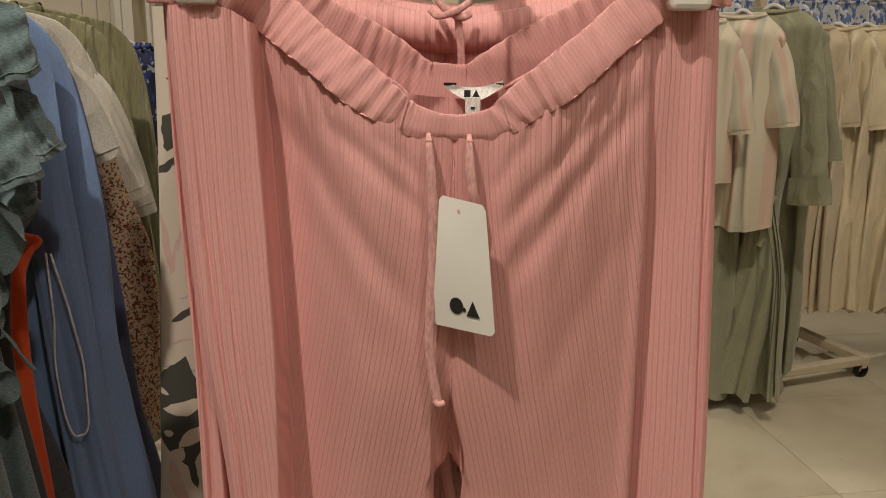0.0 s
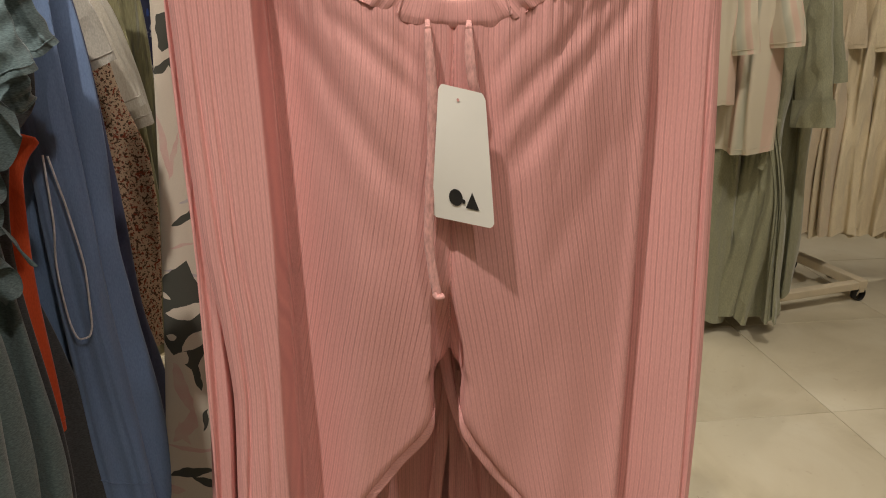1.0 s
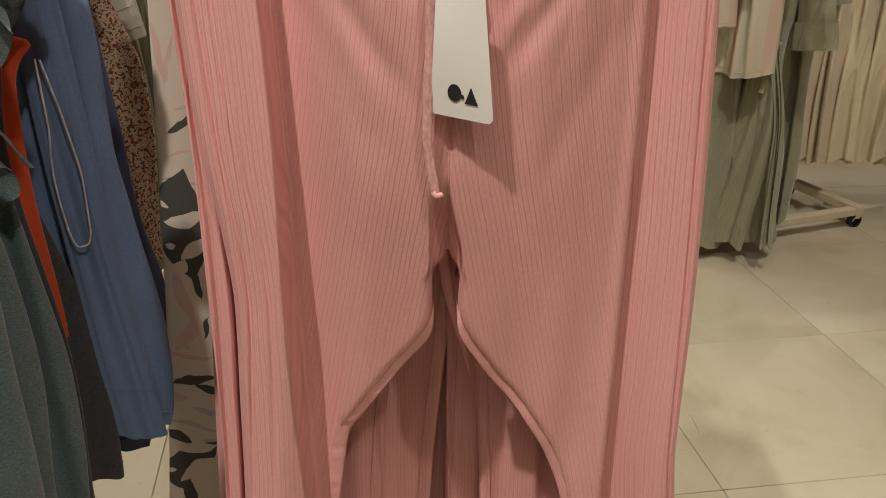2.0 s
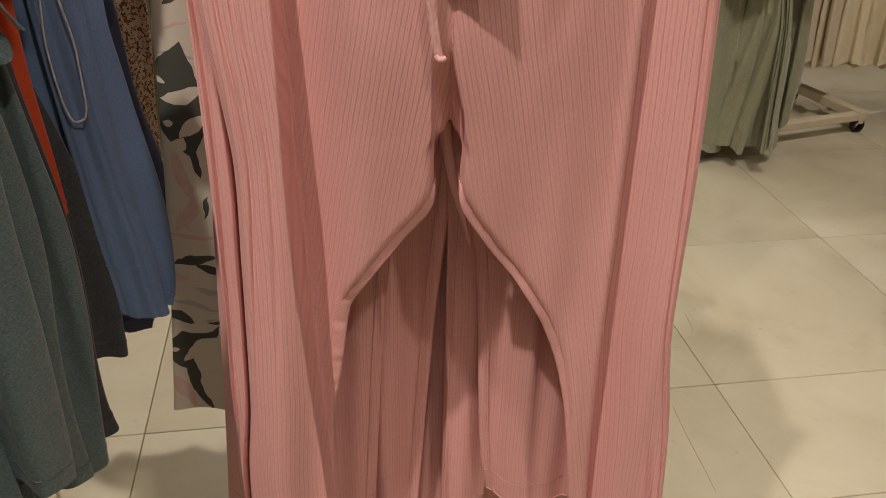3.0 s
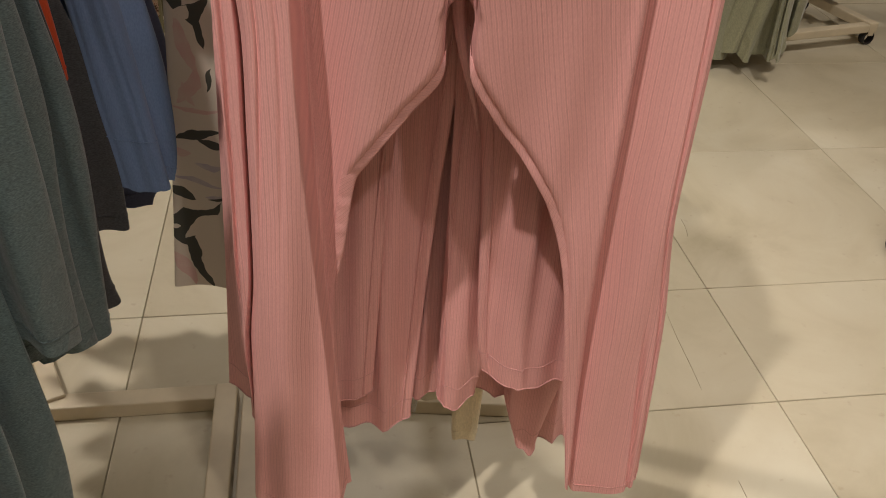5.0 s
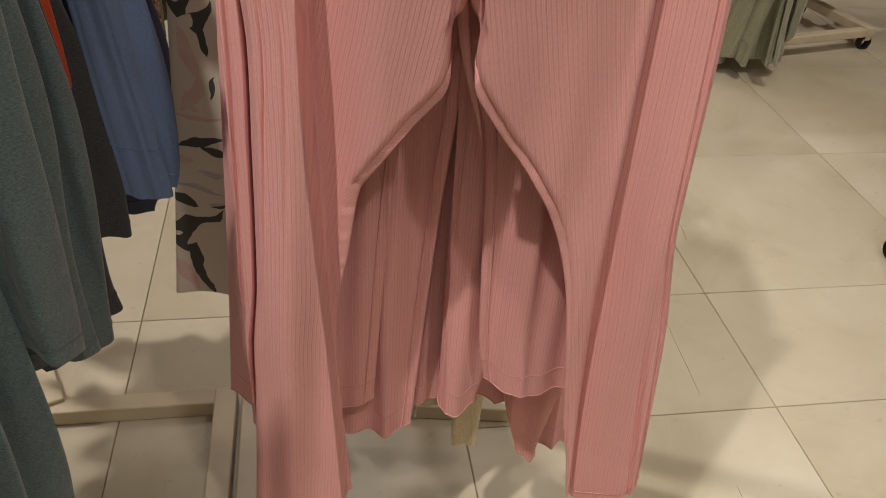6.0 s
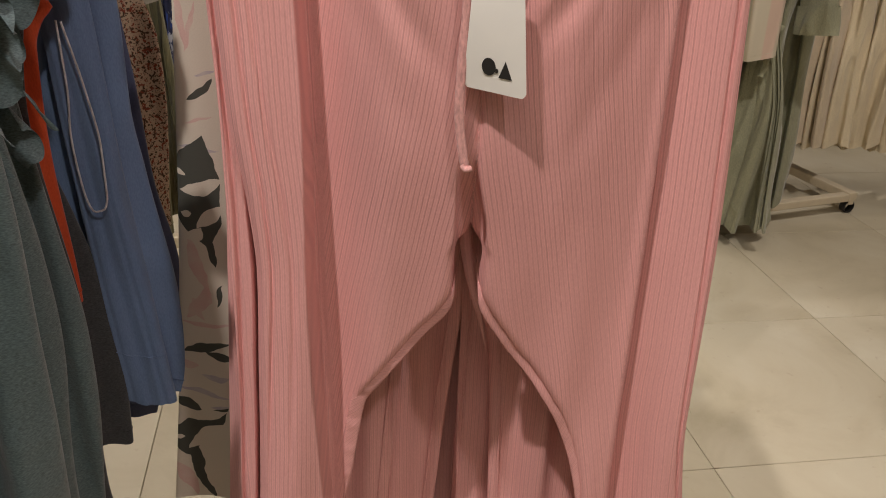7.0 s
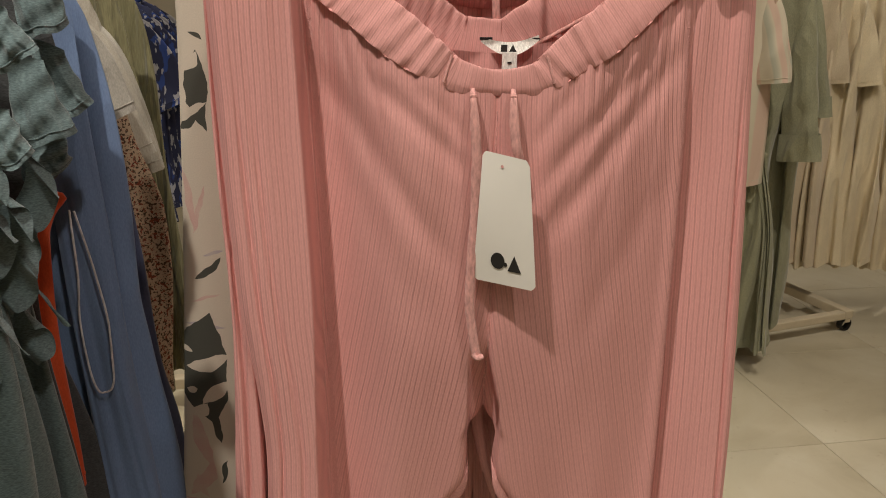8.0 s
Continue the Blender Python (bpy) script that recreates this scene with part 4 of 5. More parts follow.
# ---------------------------------------------------------------- garments
def garment(name, label, category, m, mat, top, hem, half, hem_half, sleeve=None, sleeve_angle=62, cuff=0.05, slope=0.05, folds=0.012, depth=0.022, seed=0.0, group="", hem_wave=0.006, ruffles=0, turnup=False, neck=0.075, edge_points=None, frill_x=0.0, sleeve_end=None, pleats=1.0, hem_lift=0.0, crush=0.15):
    """A hanging top or dress: body, two sleeves and neckband, front towards -y of its own place."""
    g = empty(name, m, label=label, category=category, group=group)
    edge = curve_of([(top, neck), (top - slope * 0.5, neck + (half - neck) * 0.6), (top - slope, half), (top - slope - 0.07, half * 0.96), (top - 0.3, half * 0.93 + (hem_half - half) * 0.3), (hem, hem_half)])
    if edge_points:
        edge = curve_of([(top, neck), *edge_points])
    W = (np.linspace(0, 1, 90)[:, None]) ** 1.15
    A = np.linspace(0, 2 * np.pi, 110, endpoint=False)[None, :]
    z = top + (hem - top) * W + 0 * A
    z = z + hem_wave * np.sin(A * 3 + seed) * smooth01((W - 0.85) / 0.15)
    e = edge(z)
    z = z + hem_lift * e * (1 - np.abs(np.cos(A))) * smooth01((W - 0.5) / 0.5)
    grow = crush * smooth01((top - z) / 0.06) + (1 - crush) * smooth01((top - z) / max(0.3, (top - hem) * 0.9))
    s = e * np.cos(A) * (1 + 0.03 * grow * np.sin(z * 14 + seed))
    d = -np.sign(np.sin(A)) * np.abs(np.sin(A)) ** 0.8 * depth * (0.35 + 0.9 * grow)
    d = d + folds * grow * (np.sin(s * 48 * pleats + seed * 2 + 1.5 * np.sin(z * 4 + seed)) + 0.5 * np.sin(s * 101 - seed + z * 3) + 0.3 * np.sin(s * 171 + z * 9 + seed))
    # soft ridges with narrow valleys between them
    d = d - 1.3 * folds * grow * (np.abs(np.sin(s * 31 * pleats + seed * 1.7 + 0.9 * np.sin(z * 3 + seed))) ** 0.55 - 0.6) * np.sin(A)
    body = part("body", grid_mesh("body", np.stack([s, d, z], -1), np.stack([s, z], -1), wrap=True), mat, g)
    ring = np.stack([s[-3], d[-3] * 1.03, z[-3]], -1)
    part("hem_stitch", tube_mesh("hem_stitch", np.concatenate([ring, ring[:1]]), 0.0007, sides=5), mat, body)
    nb = [(neck * math.cos(a), -0.006 - 0.03 * math.sin(a) * 0.6, top + 0.002 - 0.012 * max(0, math.sin(a))) for a in np.linspace(0, 2 * math.pi, 26)]
    part("neckband", tube_mesh("neckband", nb, 0.006, 0.003, 8), mat, g)
    if sleeve:
        for sd in (-1, 1):
            ang = radians(sleeve_angle + 4 * math.sin(seed * 5 + sd))
            shoulder = top - slope
            end = sleeve_end or (half - 0.03 + sleeve * math.cos(ang), shoulder - 0.02 - sleeve * math.sin(ang))
            start = (half - 0.105, 0, shoulder - 0.006), (half - 0.045, 0, shoulder - 0.040)
            if not sleeve_end:
                start = (half - 0.075, 0, shoulder + 0.012), (half - 0.030, 0, shoulder - 0.030)
            line = spline([*start, (0.55 * (half - 0.02) + 0.45 * end[0], 0, 0.5 * (shoulder - 0.03) + 0.5 * end[1]), (end[0], 0, end[1])], 60)
            tg = np.gradient(line, axis=0)
            tg /= np.linalg.norm(tg, axis=1)[:, None]
            Ls = np.linspace(0, 1, 60)[:, None]
            a = np.linspace(0, 2 * np.pi, 48, endpoint=False)[None, :]
            x0, z0 = line[:, :1], line[:, 2:]
            r0 = 0.020 if sleeve_end else 0.034
            r = r0 + (0.044 - r0) * smooth01(Ls / 0.5) + (cuff - 0.044) * smooth01((Ls - 0.3) / 0.7)
            wob = 1 + (0.08 * np.sin(a * 3 + Ls * 3 + seed) + 0.05 * np.sin(a * 7 + Ls * 2 + seed * 2)) * smooth01(Ls * 1.6)
            x = x0 - tg[:, 2:] * r * np.cos(a) * wob
            zz = z0 + tg[:, :1] * r * np.cos(a) * wob
            length = float(np.linalg.norm(np.diff(line, axis=0), axis=1).sum())
            dd = -0.5 * r * np.sin(a) * wob - 0.004 * smooth01(Ls * 2) + 0.005 * np.sin(Ls * length * 42 + seed + np.cos(a) * 2.5) * smooth01(Ls * 2)
            Ls = Ls * length
            sl = part("sleeve", grid_mesh("sleeve", np.stack([sd * x, dd, zz], -1), np.stack([r * a, Ls + 0 * a], -1), wrap=True), mat, g)
            k = -4 if not turnup else -9
            rim = np.stack([sd * x[k], dd[k] * 1.06, zz[k]], -1)
            rim = np.concatenate([rim, rim[:1]])
            if turnup:
                ring = np.stack([np.stack([sd * (x0[j] + (x[j] - x0[j]) * 1.12), dd[j] * 1.2, z0[j] + (zz[j] - z0[j]) * 1.12], -1) for j in range(-10, 0)])
                part("cuff", grid_mesh("cuff", ring, np.stack([r[-10:] * a, Ls[-10:] + 0 * a], -1), wrap=True), mat, sl)
            else:
                part("cuff_stitch", tube_mesh("cuff_stitch", rim, 0.0009, sides=5), mat, sl)
    for sd in (-1, 1):
        for k in range(ruffles):
            # a gathered flounce that tumbles down the side
            v2 = np.linspace(0, 1, 150)[:, None]
            w2 = np.linspace(0, 1, 10)[None, :]
            ph = 2.1 * k + seed * 3
            fz = top - slope - 0.14 - 0.03 * k - 0.12 * v2
            wave = np.sin(v2 * 30 + ph + 0.8 * np.sin(v2 * 9 + ph))
            fx = half + frill_x - 0.02 - 0.014 * k + 0.012 * np.sin(v2 * 7 + ph) + w2 * (0.018 + 0.005 * np.sin(v2 * 13 + ph))
            fy = -0.012 - 0.012 * k + w2 * 0.007 * wave + 0.0 * fz
            fzz = fz - 0.026 * w2 + 0.004 * w2 * np.cos(v2 * 30 + ph)
            part("frill", grid_mesh("frill", np.stack([sd * fx, fy, fzz], -1), np.stack([fx, fzz], -1)), mat, g)
    return g


def sleeve_tier(g, mat, tl, tr, bl, br, depth, seed, thick=0.008):
    """One flat open tier of a ruffled sleeve, on both sides: a squashed tube that flares to a turned, stitched hem."""
    W = np.linspace(0, 1, 40)[:, None]
    A = np.linspace(0, 2 * np.pi, 90, endpoint=False)[None, :]
    q = 0.5 + 0.5 * np.sign(np.cos(A)) * np.abs(np.cos(A)) ** 0.8
    flare = smooth01(W * 1.2)
    x = (1 - q) * (tl[0] + (bl[0] - tl[0]) * W) + q * (tr[0] + (br[0] - tr[0]) * (0.55 * W + 0.45 * W**2))
    z = (1 - q) * (tl[1] + (bl[1] - tl[1]) * W) + q * (tr[1] + (br[1] - tr[1]) * W)
    z = z + 0.0013 * flare * np.sin(q * 9 + seed * 3) - 0.004 * flare * np.clip(np.sin(A), 0, 1)
    x = x + 0.0006 * np.sin(W * 11 + seed * 2) * q
    d = -np.sin(A) * thick * (0.3 + 0.9 * flare)
    along = (q - 0.5 * W) * 3 + seed
    d = d + flare * (0.0018 * np.sin(along * 3.1) + 0.0009 * np.sin(along * 7.3 + W * 3) + 0.0004 * np.sin(along * 15 + W * 9 + seed)) + 0.0014 * np.sin(W * 17 + q * 6 + seed)
    for sd in (-1, 1):
        sl = part("sleeve", grid_mesh("sleeve", np.stack([sd * x, d + depth, z], -1), np.stack([x, z], -1), wrap=True), mat, g)
        for row in (-5,):
            rim = np.stack([sd * x[row], (d[row] - d[row].mean()) * 1.04 + d[row].mean() + depth, z[row]], -1)
            part("cuff_stitch", tube_mesh("cuff_stitch", np.concatenate([rim, rim[:1]]), 0.0006, sides=5), mat, sl)


def shirt_hanger(m, top, half, rail=None):
    h = empty("garment_hanger", m, label="white plastic garment hanger with slim white hook", category="hanger", group="garment hangers")
    arm = spline([(-half * 0.55, 0, top - 0.040), (-half * 0.3, 0, top - 0.014), (0, 0, top + 0.012), (half * 0.3, 0, top - 0.014), (half * 0.55, 0, top - 0.040)], 30)
    part("arm", tube_mesh("arm", arm, 0.007, 0.004), plastic_white, h)
    r = (rail or top + 0.09) - 0.038
    hook = [(0, 0, top + 0.012), (0, 0, r - 0.03), (0.004, 0, r + 0.018), (0.018, 0, r + 0.032), (0.012, 0, r + 0.052), (-0.004, 0, r + 0.056), (-0.016, 0, r + 0.046)]
    part("hook", tube_mesh("hook", spline(hook, 24), 0.0018), plastic_white, h)
    return h


def wrap_skirt(g, mat, waist, hem, seed):
    """The lapped skirt of a wrap dress: two pleated panels that part in a slit, and a knotted tie with loose ends."""
    W = np.linspace(0, 1, 70)[:, None]
    Q = np.linspace(0, 1, 90)[None, :]
    z0 = waist + (hem - waist) * W
    for k, (left, right, drop) in enumerate((([(0, -.045), (.45, -.085), (1, -.142)], [(0, .070), (.42, .122), (1, .088)], 0.0), ([(0, .045), (.42, .122), (1, .148)], [(0, .085), (.42, .150), (1, .186)], 0.02))):
        s = curve_of(left)(W) * (1 - Q) + curve_of(right)(W) * Q
        z = z0 + drop * W + 0.012 * np.sin(Q * 9 + seed + k) * smooth01((W - 0.7) / 0.3) - 0.02 * Q * (1 - k) * W
        fold = np.abs(np.sin(Q * (7.5 - 3 * k) + seed + 0.5 * np.sin(W * 4 + seed))) ** 0.6
        d = -0.050 - 0.060 * smooth01(W * 1.1) - (0.008 + 0.026 * W) * fold + 0.006 * np.sin(Q * 23 + W * 5 + seed)
        # the free edges turn in
        d = d + 0.03 * W * (np.clip(0.06 - Q, 0, 1) / 0.06) ** 2 + 0.03 * W * (np.clip(Q - 0.94, 0, 1) / 0.06) ** 2
        part("skirt_panel", grid_mesh("skirt_panel", np.stack([s, d, z], -1), np.stack([s, z], -1)), mat, g)
    knot = part("tie", tube_mesh("tie", spline([(-.11, -.055, waist + .01), (-.05, -.085, waist), (.0, -.100, waist - .01), (.03, -.105, waist + .015), (.05, -.095, waist + .03), (.09, -.07, waist + .01)], 40), .016, .006), mat, g)
    for pts in ([(.0, -.105, waist), (-.02, -.118, waist - .09), (-.045, -.128, waist - .2), (-.04, -.135, waist - .3), (-.06, -.142, waist - .42)],
                [(.02, -.105, waist), (.05, -.118, waist - .03), (.075, -.115, waist - .09), (.068, -.12, waist - .13)]):
        part("tie_end", tube_mesh("tie_end", spline(pts, 40), .011, .004, 10, scale_of=lambda q: 0.75 + 0.35 * math.sin(q * 17) ** 2), mat, knot)


LX = -0.40


RAIL_LEFT = 1.43
# sleeve tiers of the ruffled tees by their place along the rail: four corners, depth, seed
TIERS = {
    0.66: [((.234, 1.216), (.251, 1.213), (.240, 1.173), (.270, 1.189), .005, .4), ((.239, 1.156), (.256, 1.154), (.243, 1.120), (.267, 1.128), -.025, 1.9)],
    0.705: [((.226, 1.180), (.251, 1.175), (.225, 1.116), (.268, 1.126), .033, 2.6)],
    0.91: [((.190, 1.245), (.238, 1.208), (.226, .632), (.284, .622), -.024, 2.2, .009)],
    0.752: [((.215, 1.255), (.254, 1.243), (.228, 1.190), (.261, 1.199), .026, 3.3), ((.222, 1.190), (.250, 1.178), (.239, 1.128), (.268, 1.138), .046, 4.1), ((.215, 1.122), (.253, 1.118), (.220, 1.077), (.254, 1.099), .012, 5.2)],
}


def left_rail():
    tee = "grey-green jersey tee with ruffled short sleeves on a rail"
    soft = dict(depth=.014, folds=.0085)
    rows = [
        ("ruffled_tee", tee, "t-shirt", 0.66, green_jersey, 1.325, .60, .215, .23, dict(hem_lift=.45, depth=.021, folds=.013, ruffles=2, frill_x=.016, seed=.3, edge_points=[(1.30, .15), (1.27, .20), (1.2, .21), (1.1, .218), (.88, .235), (.77, .243), (.60, .226)])),
        ("ruffled_tee", tee, "t-shirt", 0.705, green_jersey, 1.325, .55, .215, .23, dict(hem_lift=.45, depth=.021, folds=.013, ruffles=2, frill_x=.022, seed=1.4, edge_points=[(1.30, .14), (1.27, .19), (1.2, .20), (1.1, .207), (.88, .228), (.77, .236), (.55, .225)])),
        ("ruffled_tee", tee, "t-shirt", 0.752, green_jersey, 1.31, .512, .215, .225, dict(hem_lift=.45, depth=.021, folds=.013, ruffles=2, frill_x=.022, seed=2.2, edge_points=[(1.29, .14), (1.26, .195), (1.2, .205), (1.1, .21), (.88, .225), (.77, .237), (.68, .243), (.51, .222)])),
        ("long_tee", "charcoal melange jersey long tee hanging on a rail", "t-shirt", 0.83, dark_jersey, 1.275, .50, .18, .21, dict(hem_lift=.3, seed=3.1, edge_points=[(1.25, .17), (1.22, .225), (1.15, .238), (1.09, .236), (1.05, .212), (.95, .20), (.70, .216), (.54, .218), (.50, .222)])),
        ("orange_top", "bright orange-red cotton top between other clothes", "top", 0.852, orange_cloth, 1.20, .77, .17, .21, dict(seed=3.7, edge_points=[(1.15, .13), (1.065, .19), (1.05, .226), (1.035, .216), (1.015, .210), (.95, .209), (.77, .206)])),
        ("long_tee", "charcoal melange jersey long tee hanging on a rail", "t-shirt", 0.875, dark_jersey, 1.22, .58, .18, .21, dict(hem_lift=.3, seed=3.9, edge_points=[(1.2, .12), (1.05, .16), (.84, .210), (.74, .224), (.58, .238)])),
        ("blue_hooded_top", "cornflower blue cotton top with long drawcord loop", "top", 0.91, blue_cloth, 1.265, .625, .24, .285, dict(hem_lift=.3, seed=4.4, folds=.012, depth=.018, edge_points=[(1.248, .205), (1.204, .241), (1.18, .247), (1.13, .256), (1.03, .267), (.94, .273), (.88, .281), (.765, .288), (.625, .286)])),
        ("blue_hooded_top", "dusk blue cotton top behind a lighter one", "top", 0.965, navy_cloth, 1.25, .555, .235, .27, dict(seed=5.4, edge_points=[(1.23, .19), (1.18, .235), (1.012, .256), (.94, .267), (.85, .278), (.765, .289), (.67, .282), (.555, .24)])),
        ("grey_tee", "pale grey slub jersey short-sleeved tee", "t-shirt", 1.05, grey_jersey, 1.262, .72, .19, .19, dict(sleeve=.105, sleeve_end=(.219, 1.083), cuff=.038, slope=.035, seed=6.0, edge_points=[(1.24, .175), (1.226, .198), (1.19, .212), (1.1, .215), (.72, .22)])),
        ("flower_blouse", "brown ditsy floral blouse on a rail", "blouse", 1.13, flower_cloth, 1.21, .72, .19, .24, dict(seed=6.9, edge_points=[(1.19, .17), (1.15, .212), (1.1, .227), (1.05, .236), (.97, .258), (.82, .264), (.72, .262)])),
        ("pale_tee", "off-white grey jersey short-sleeved tee", "t-shirt", 1.20, pale_jersey, 1.262, .75, .18, .2, dict(sleeve=.17, sleeve_end=(.217, 1.016), cuff=.036, slope=.04, seed=7.7, edge_points=[(1.24, .16), (1.206, .188), (1.15, .2), (1.05, .205), (.75, .21)])),
        ("pale_tee", "off-white grey jersey short-sleeved tee", "t-shirt", 1.265, pale_jersey, 1.255, .75, .18, .2, dict(sleeve=.20, sleeve_end=(.214, .983), cuff=.036, slope=.04, seed=8.0, edge_points=[(1.23, .15), (1.19, .18), (1.15, .19), (1.05, .2), (.75, .21)])),
        ("olive_shirt", "olive crinkled linen shirt on a rail", "shirt", 1.33, olive_linen, 1.26, .62, .20, .25, dict(slope=.035, folds=.010, pleats=1.6, crush=.3, seed=8.4, edge_points=[(1.24, .16), (1.21, .19), (1.14, .205), (1.04, .22), (.62, .23)])),
        ("olive_shirt", "olive crinkled linen shirt on a rail", "shirt", 1.43, olive_linen, 1.262, .62, .21, .27, dict(slope=.035, folds=.010, pleats=1.5, crush=.3, seed=9.4, edge_points=[(1.243, .167), (1.20, .2), (1.137, .215), (1.05, .225), (.62, .24)])),
    ]
    for name, label, cat, y, mat, top, hem, half, hem_half, kw in rows:
        m = pose(LX, y, 0)
        g = garment(name, label, cat, m, mat, top, hem, half, hem_half, group="clothes on the side rail", **{**soft, **kw})
        shirt_hanger(m, top, half, RAIL_LEFT)
        for tier in TIERS.get(y, ()):
            sleeve_tier(g, mat, *tier)
        if name == "blue_hooded_top" and mat == blue_cloth:
            loop = spline([(.221, -.040, 1.034), (.222, -.040, .974), (.219, -.040, .93), (.223, -.040, .875), (.231, -.040, .853), (.239, -.040, .855), (.2435, -.040, .87), (.244, -.040, .917), (.237, -.040, .973), (.225, -.040, 1.033)], 90)
            part("drawcord", tube_mesh("drawcord", loop, 0.0010, 0.0009, 8), cord_white, g, "pale grey drawcord loop")
    # four unseen tees added out of view to shade the clothes further along
    for k in range(4):
        m = pose(LX, 0.34 + 0.065 * k, 0)
        garment("ruffled_tee", tee, "t-shirt", m, green_jersey, 1.325, .45, .20, .2, group="clothes on the side rail", seed=1.7 * k + 0.2, depth=.014, folds=.009)
        shirt_hanger(m, 1.325, .15, RAIL_LEFT)
    # the long grey-green dress under the tees
    m = pose(LX, 0.63, 0)
    garment("long_dress", "long grey-green jersey dress among shorter tees", "dress", m, green_jersey, 1.2, .30, .15, .19, seed=.9, depth=.012, folds=.007, edge_points=[(1.15, .14), (.9, .17), (.62, .195), (.41, .191), (.30, .19)])
    shirt_hanger(m, 1.2, .15, RAIL_LEFT)


left_rail()


def rail_stand(m, length, height, foot, span, label, reach=0.0, long_bars=True, inner=0.0):
    """A clothes rail: top tube, two end posts and a rectangle of foot bars on castors."""
    r = empty("clothes_rail", m, label=label, category="clothes rail", group="clothes rails")
    part("rail", tube_mesh("rail", [(0, y, height) for y in np.linspace(-reach, length, 12)], 0.014, sides=14), chrome, r)
    for y in (0.02, length - 0.02):
        py = inner if inner and y > 0.02 else y
        part("post", box_bm(-0.015, 0.015, py - 0.015, py + 0.015, foot, height, 0.003), paint_cream, r)
        b = part("foot_bar", box_bm(-span, span, y - 0.02, y + 0.02, foot, foot + 0.035, 0.004), paint_cream, r)
        for s in (-span + 0.02, span - 0.02):
            wheel = tube_mesh("castor", [(s + k, y, 0.026) for k in (-0.014, -0.012, 0.012, 0.014)], 0.026, sides=18, scale_of=lambda q: 0.85 if q in (0, 1) else 1.0)
            c = part("castor", wheel, rubber, b)
            part("fork", box_bm(s - 0.018, s + 0.018, y - 0.012, y + 0.012, 0.035, foot + 0.004, 0.003), paint_cream, c)
    for s in (-span + 0.018, span - 0.018) if long_bars else ():
        part("long_bar", box_bm(s - 0.018, s + 0.018, 0.04, length - 0.04, foot, foot + 0.03, 0.004), paint_cream, r)
    return r


def centre_stand():
    """The rail that carries the trousers: top tube on one post, with foot bars spread on the floor."""
    m = TROUSER_PLACE
    r = empty("clothes_rail", m, label="cream steel clothes rail carrying the hanging trousers", category="clothes rail", group="clothes rails")
    part("rail", tube_mesh("rail", [(0, d, 1.388) for d in np.linspace(-0.03, 0.48, 12)], 0.012, sides=14), chrome, r)
    part("post", box_bm(-0.016, 0.016, 0.44, 0.475, 0.02, 1.40, 0.003), paint_cream, r)
    part("foot_bar", box_bm(-0.30, 0.33, 0.425, 0.465, 0.0, 0.032, 0.003), paint_cream, r)
    square = TROUSER_PLACE.inverted()
    part("side_bar", box_bm(-0.151, -0.113, 0.55, 1.172, 0.0, 0.040, 0.003), paint_cream, r, at=square)
    part("side_bar", box_bm(-0.104, -0.070, 0.55, 1.172, 0.0, 0.034, 0.003), paint_cream, r, at=square)
    turn = pose(0, 0, 0, 0, 0, 8.5)
    part("foot_bar", box_bm(-0.30, 0.0, -0.018, 0.018, 0.0, 0.032, 0.003), paint_cream, r, at=pose(-0.358, 0.432, 0) @ turn)
    part("end_bar", box_bm(-0.016, 0.016, 0.0, 0.40, 0.0, 0.040, 0.003), paint_cream, r, at=pose(-0.640, 0.392, 0, 0, 0, 33))
    return r


centre_stand()
rail_stand(pose(LX, 0.25, 0), 2.3, RAIL_LEFT - 0.005, 0.06, 0.12, "cream steel clothes rail hung with tops", long_bars=False)


def leaf_trousers():
    m = pose(0.0, 0.90, 0)
    t = empty("leaf_print_trousers", m, label="cream trousers printed with dark leaves and blush strokes", category="trousers")
    W = np.linspace(0, 1, 100)[:, None]
    A = np.linspace(0, 2 * np.pi, 100, endpoint=False)[None, :]
    for s0, s1, hem in ((-.077, .06, .475), (.07, .2, .475)):
        z = 1.25 + (hem - 1.25) * W + 0 * A
        q = 0.5 - 0.5 * np.cos(A)
        s = s0 - 0.056 * W**1.6 * (1 - q) + (s1 - s0) * q
        d = -np.sign(np.sin(A)) * np.abs(np.sin(A)) ** 0.6 * 0.012 + 0.006 * np.sin(s * 60 + z * 3) * smooth01(W * 2)
        part("leg", grid_mesh("leg", np.stack([s, d, z], -1), np.stack([s, z], -1), wrap=True), leaf_cloth, t)
    clip_hanger(m @ pose(0.075, 0, 0), 1.245, 0.07, 0.0)
    return t


leaf_trousers()


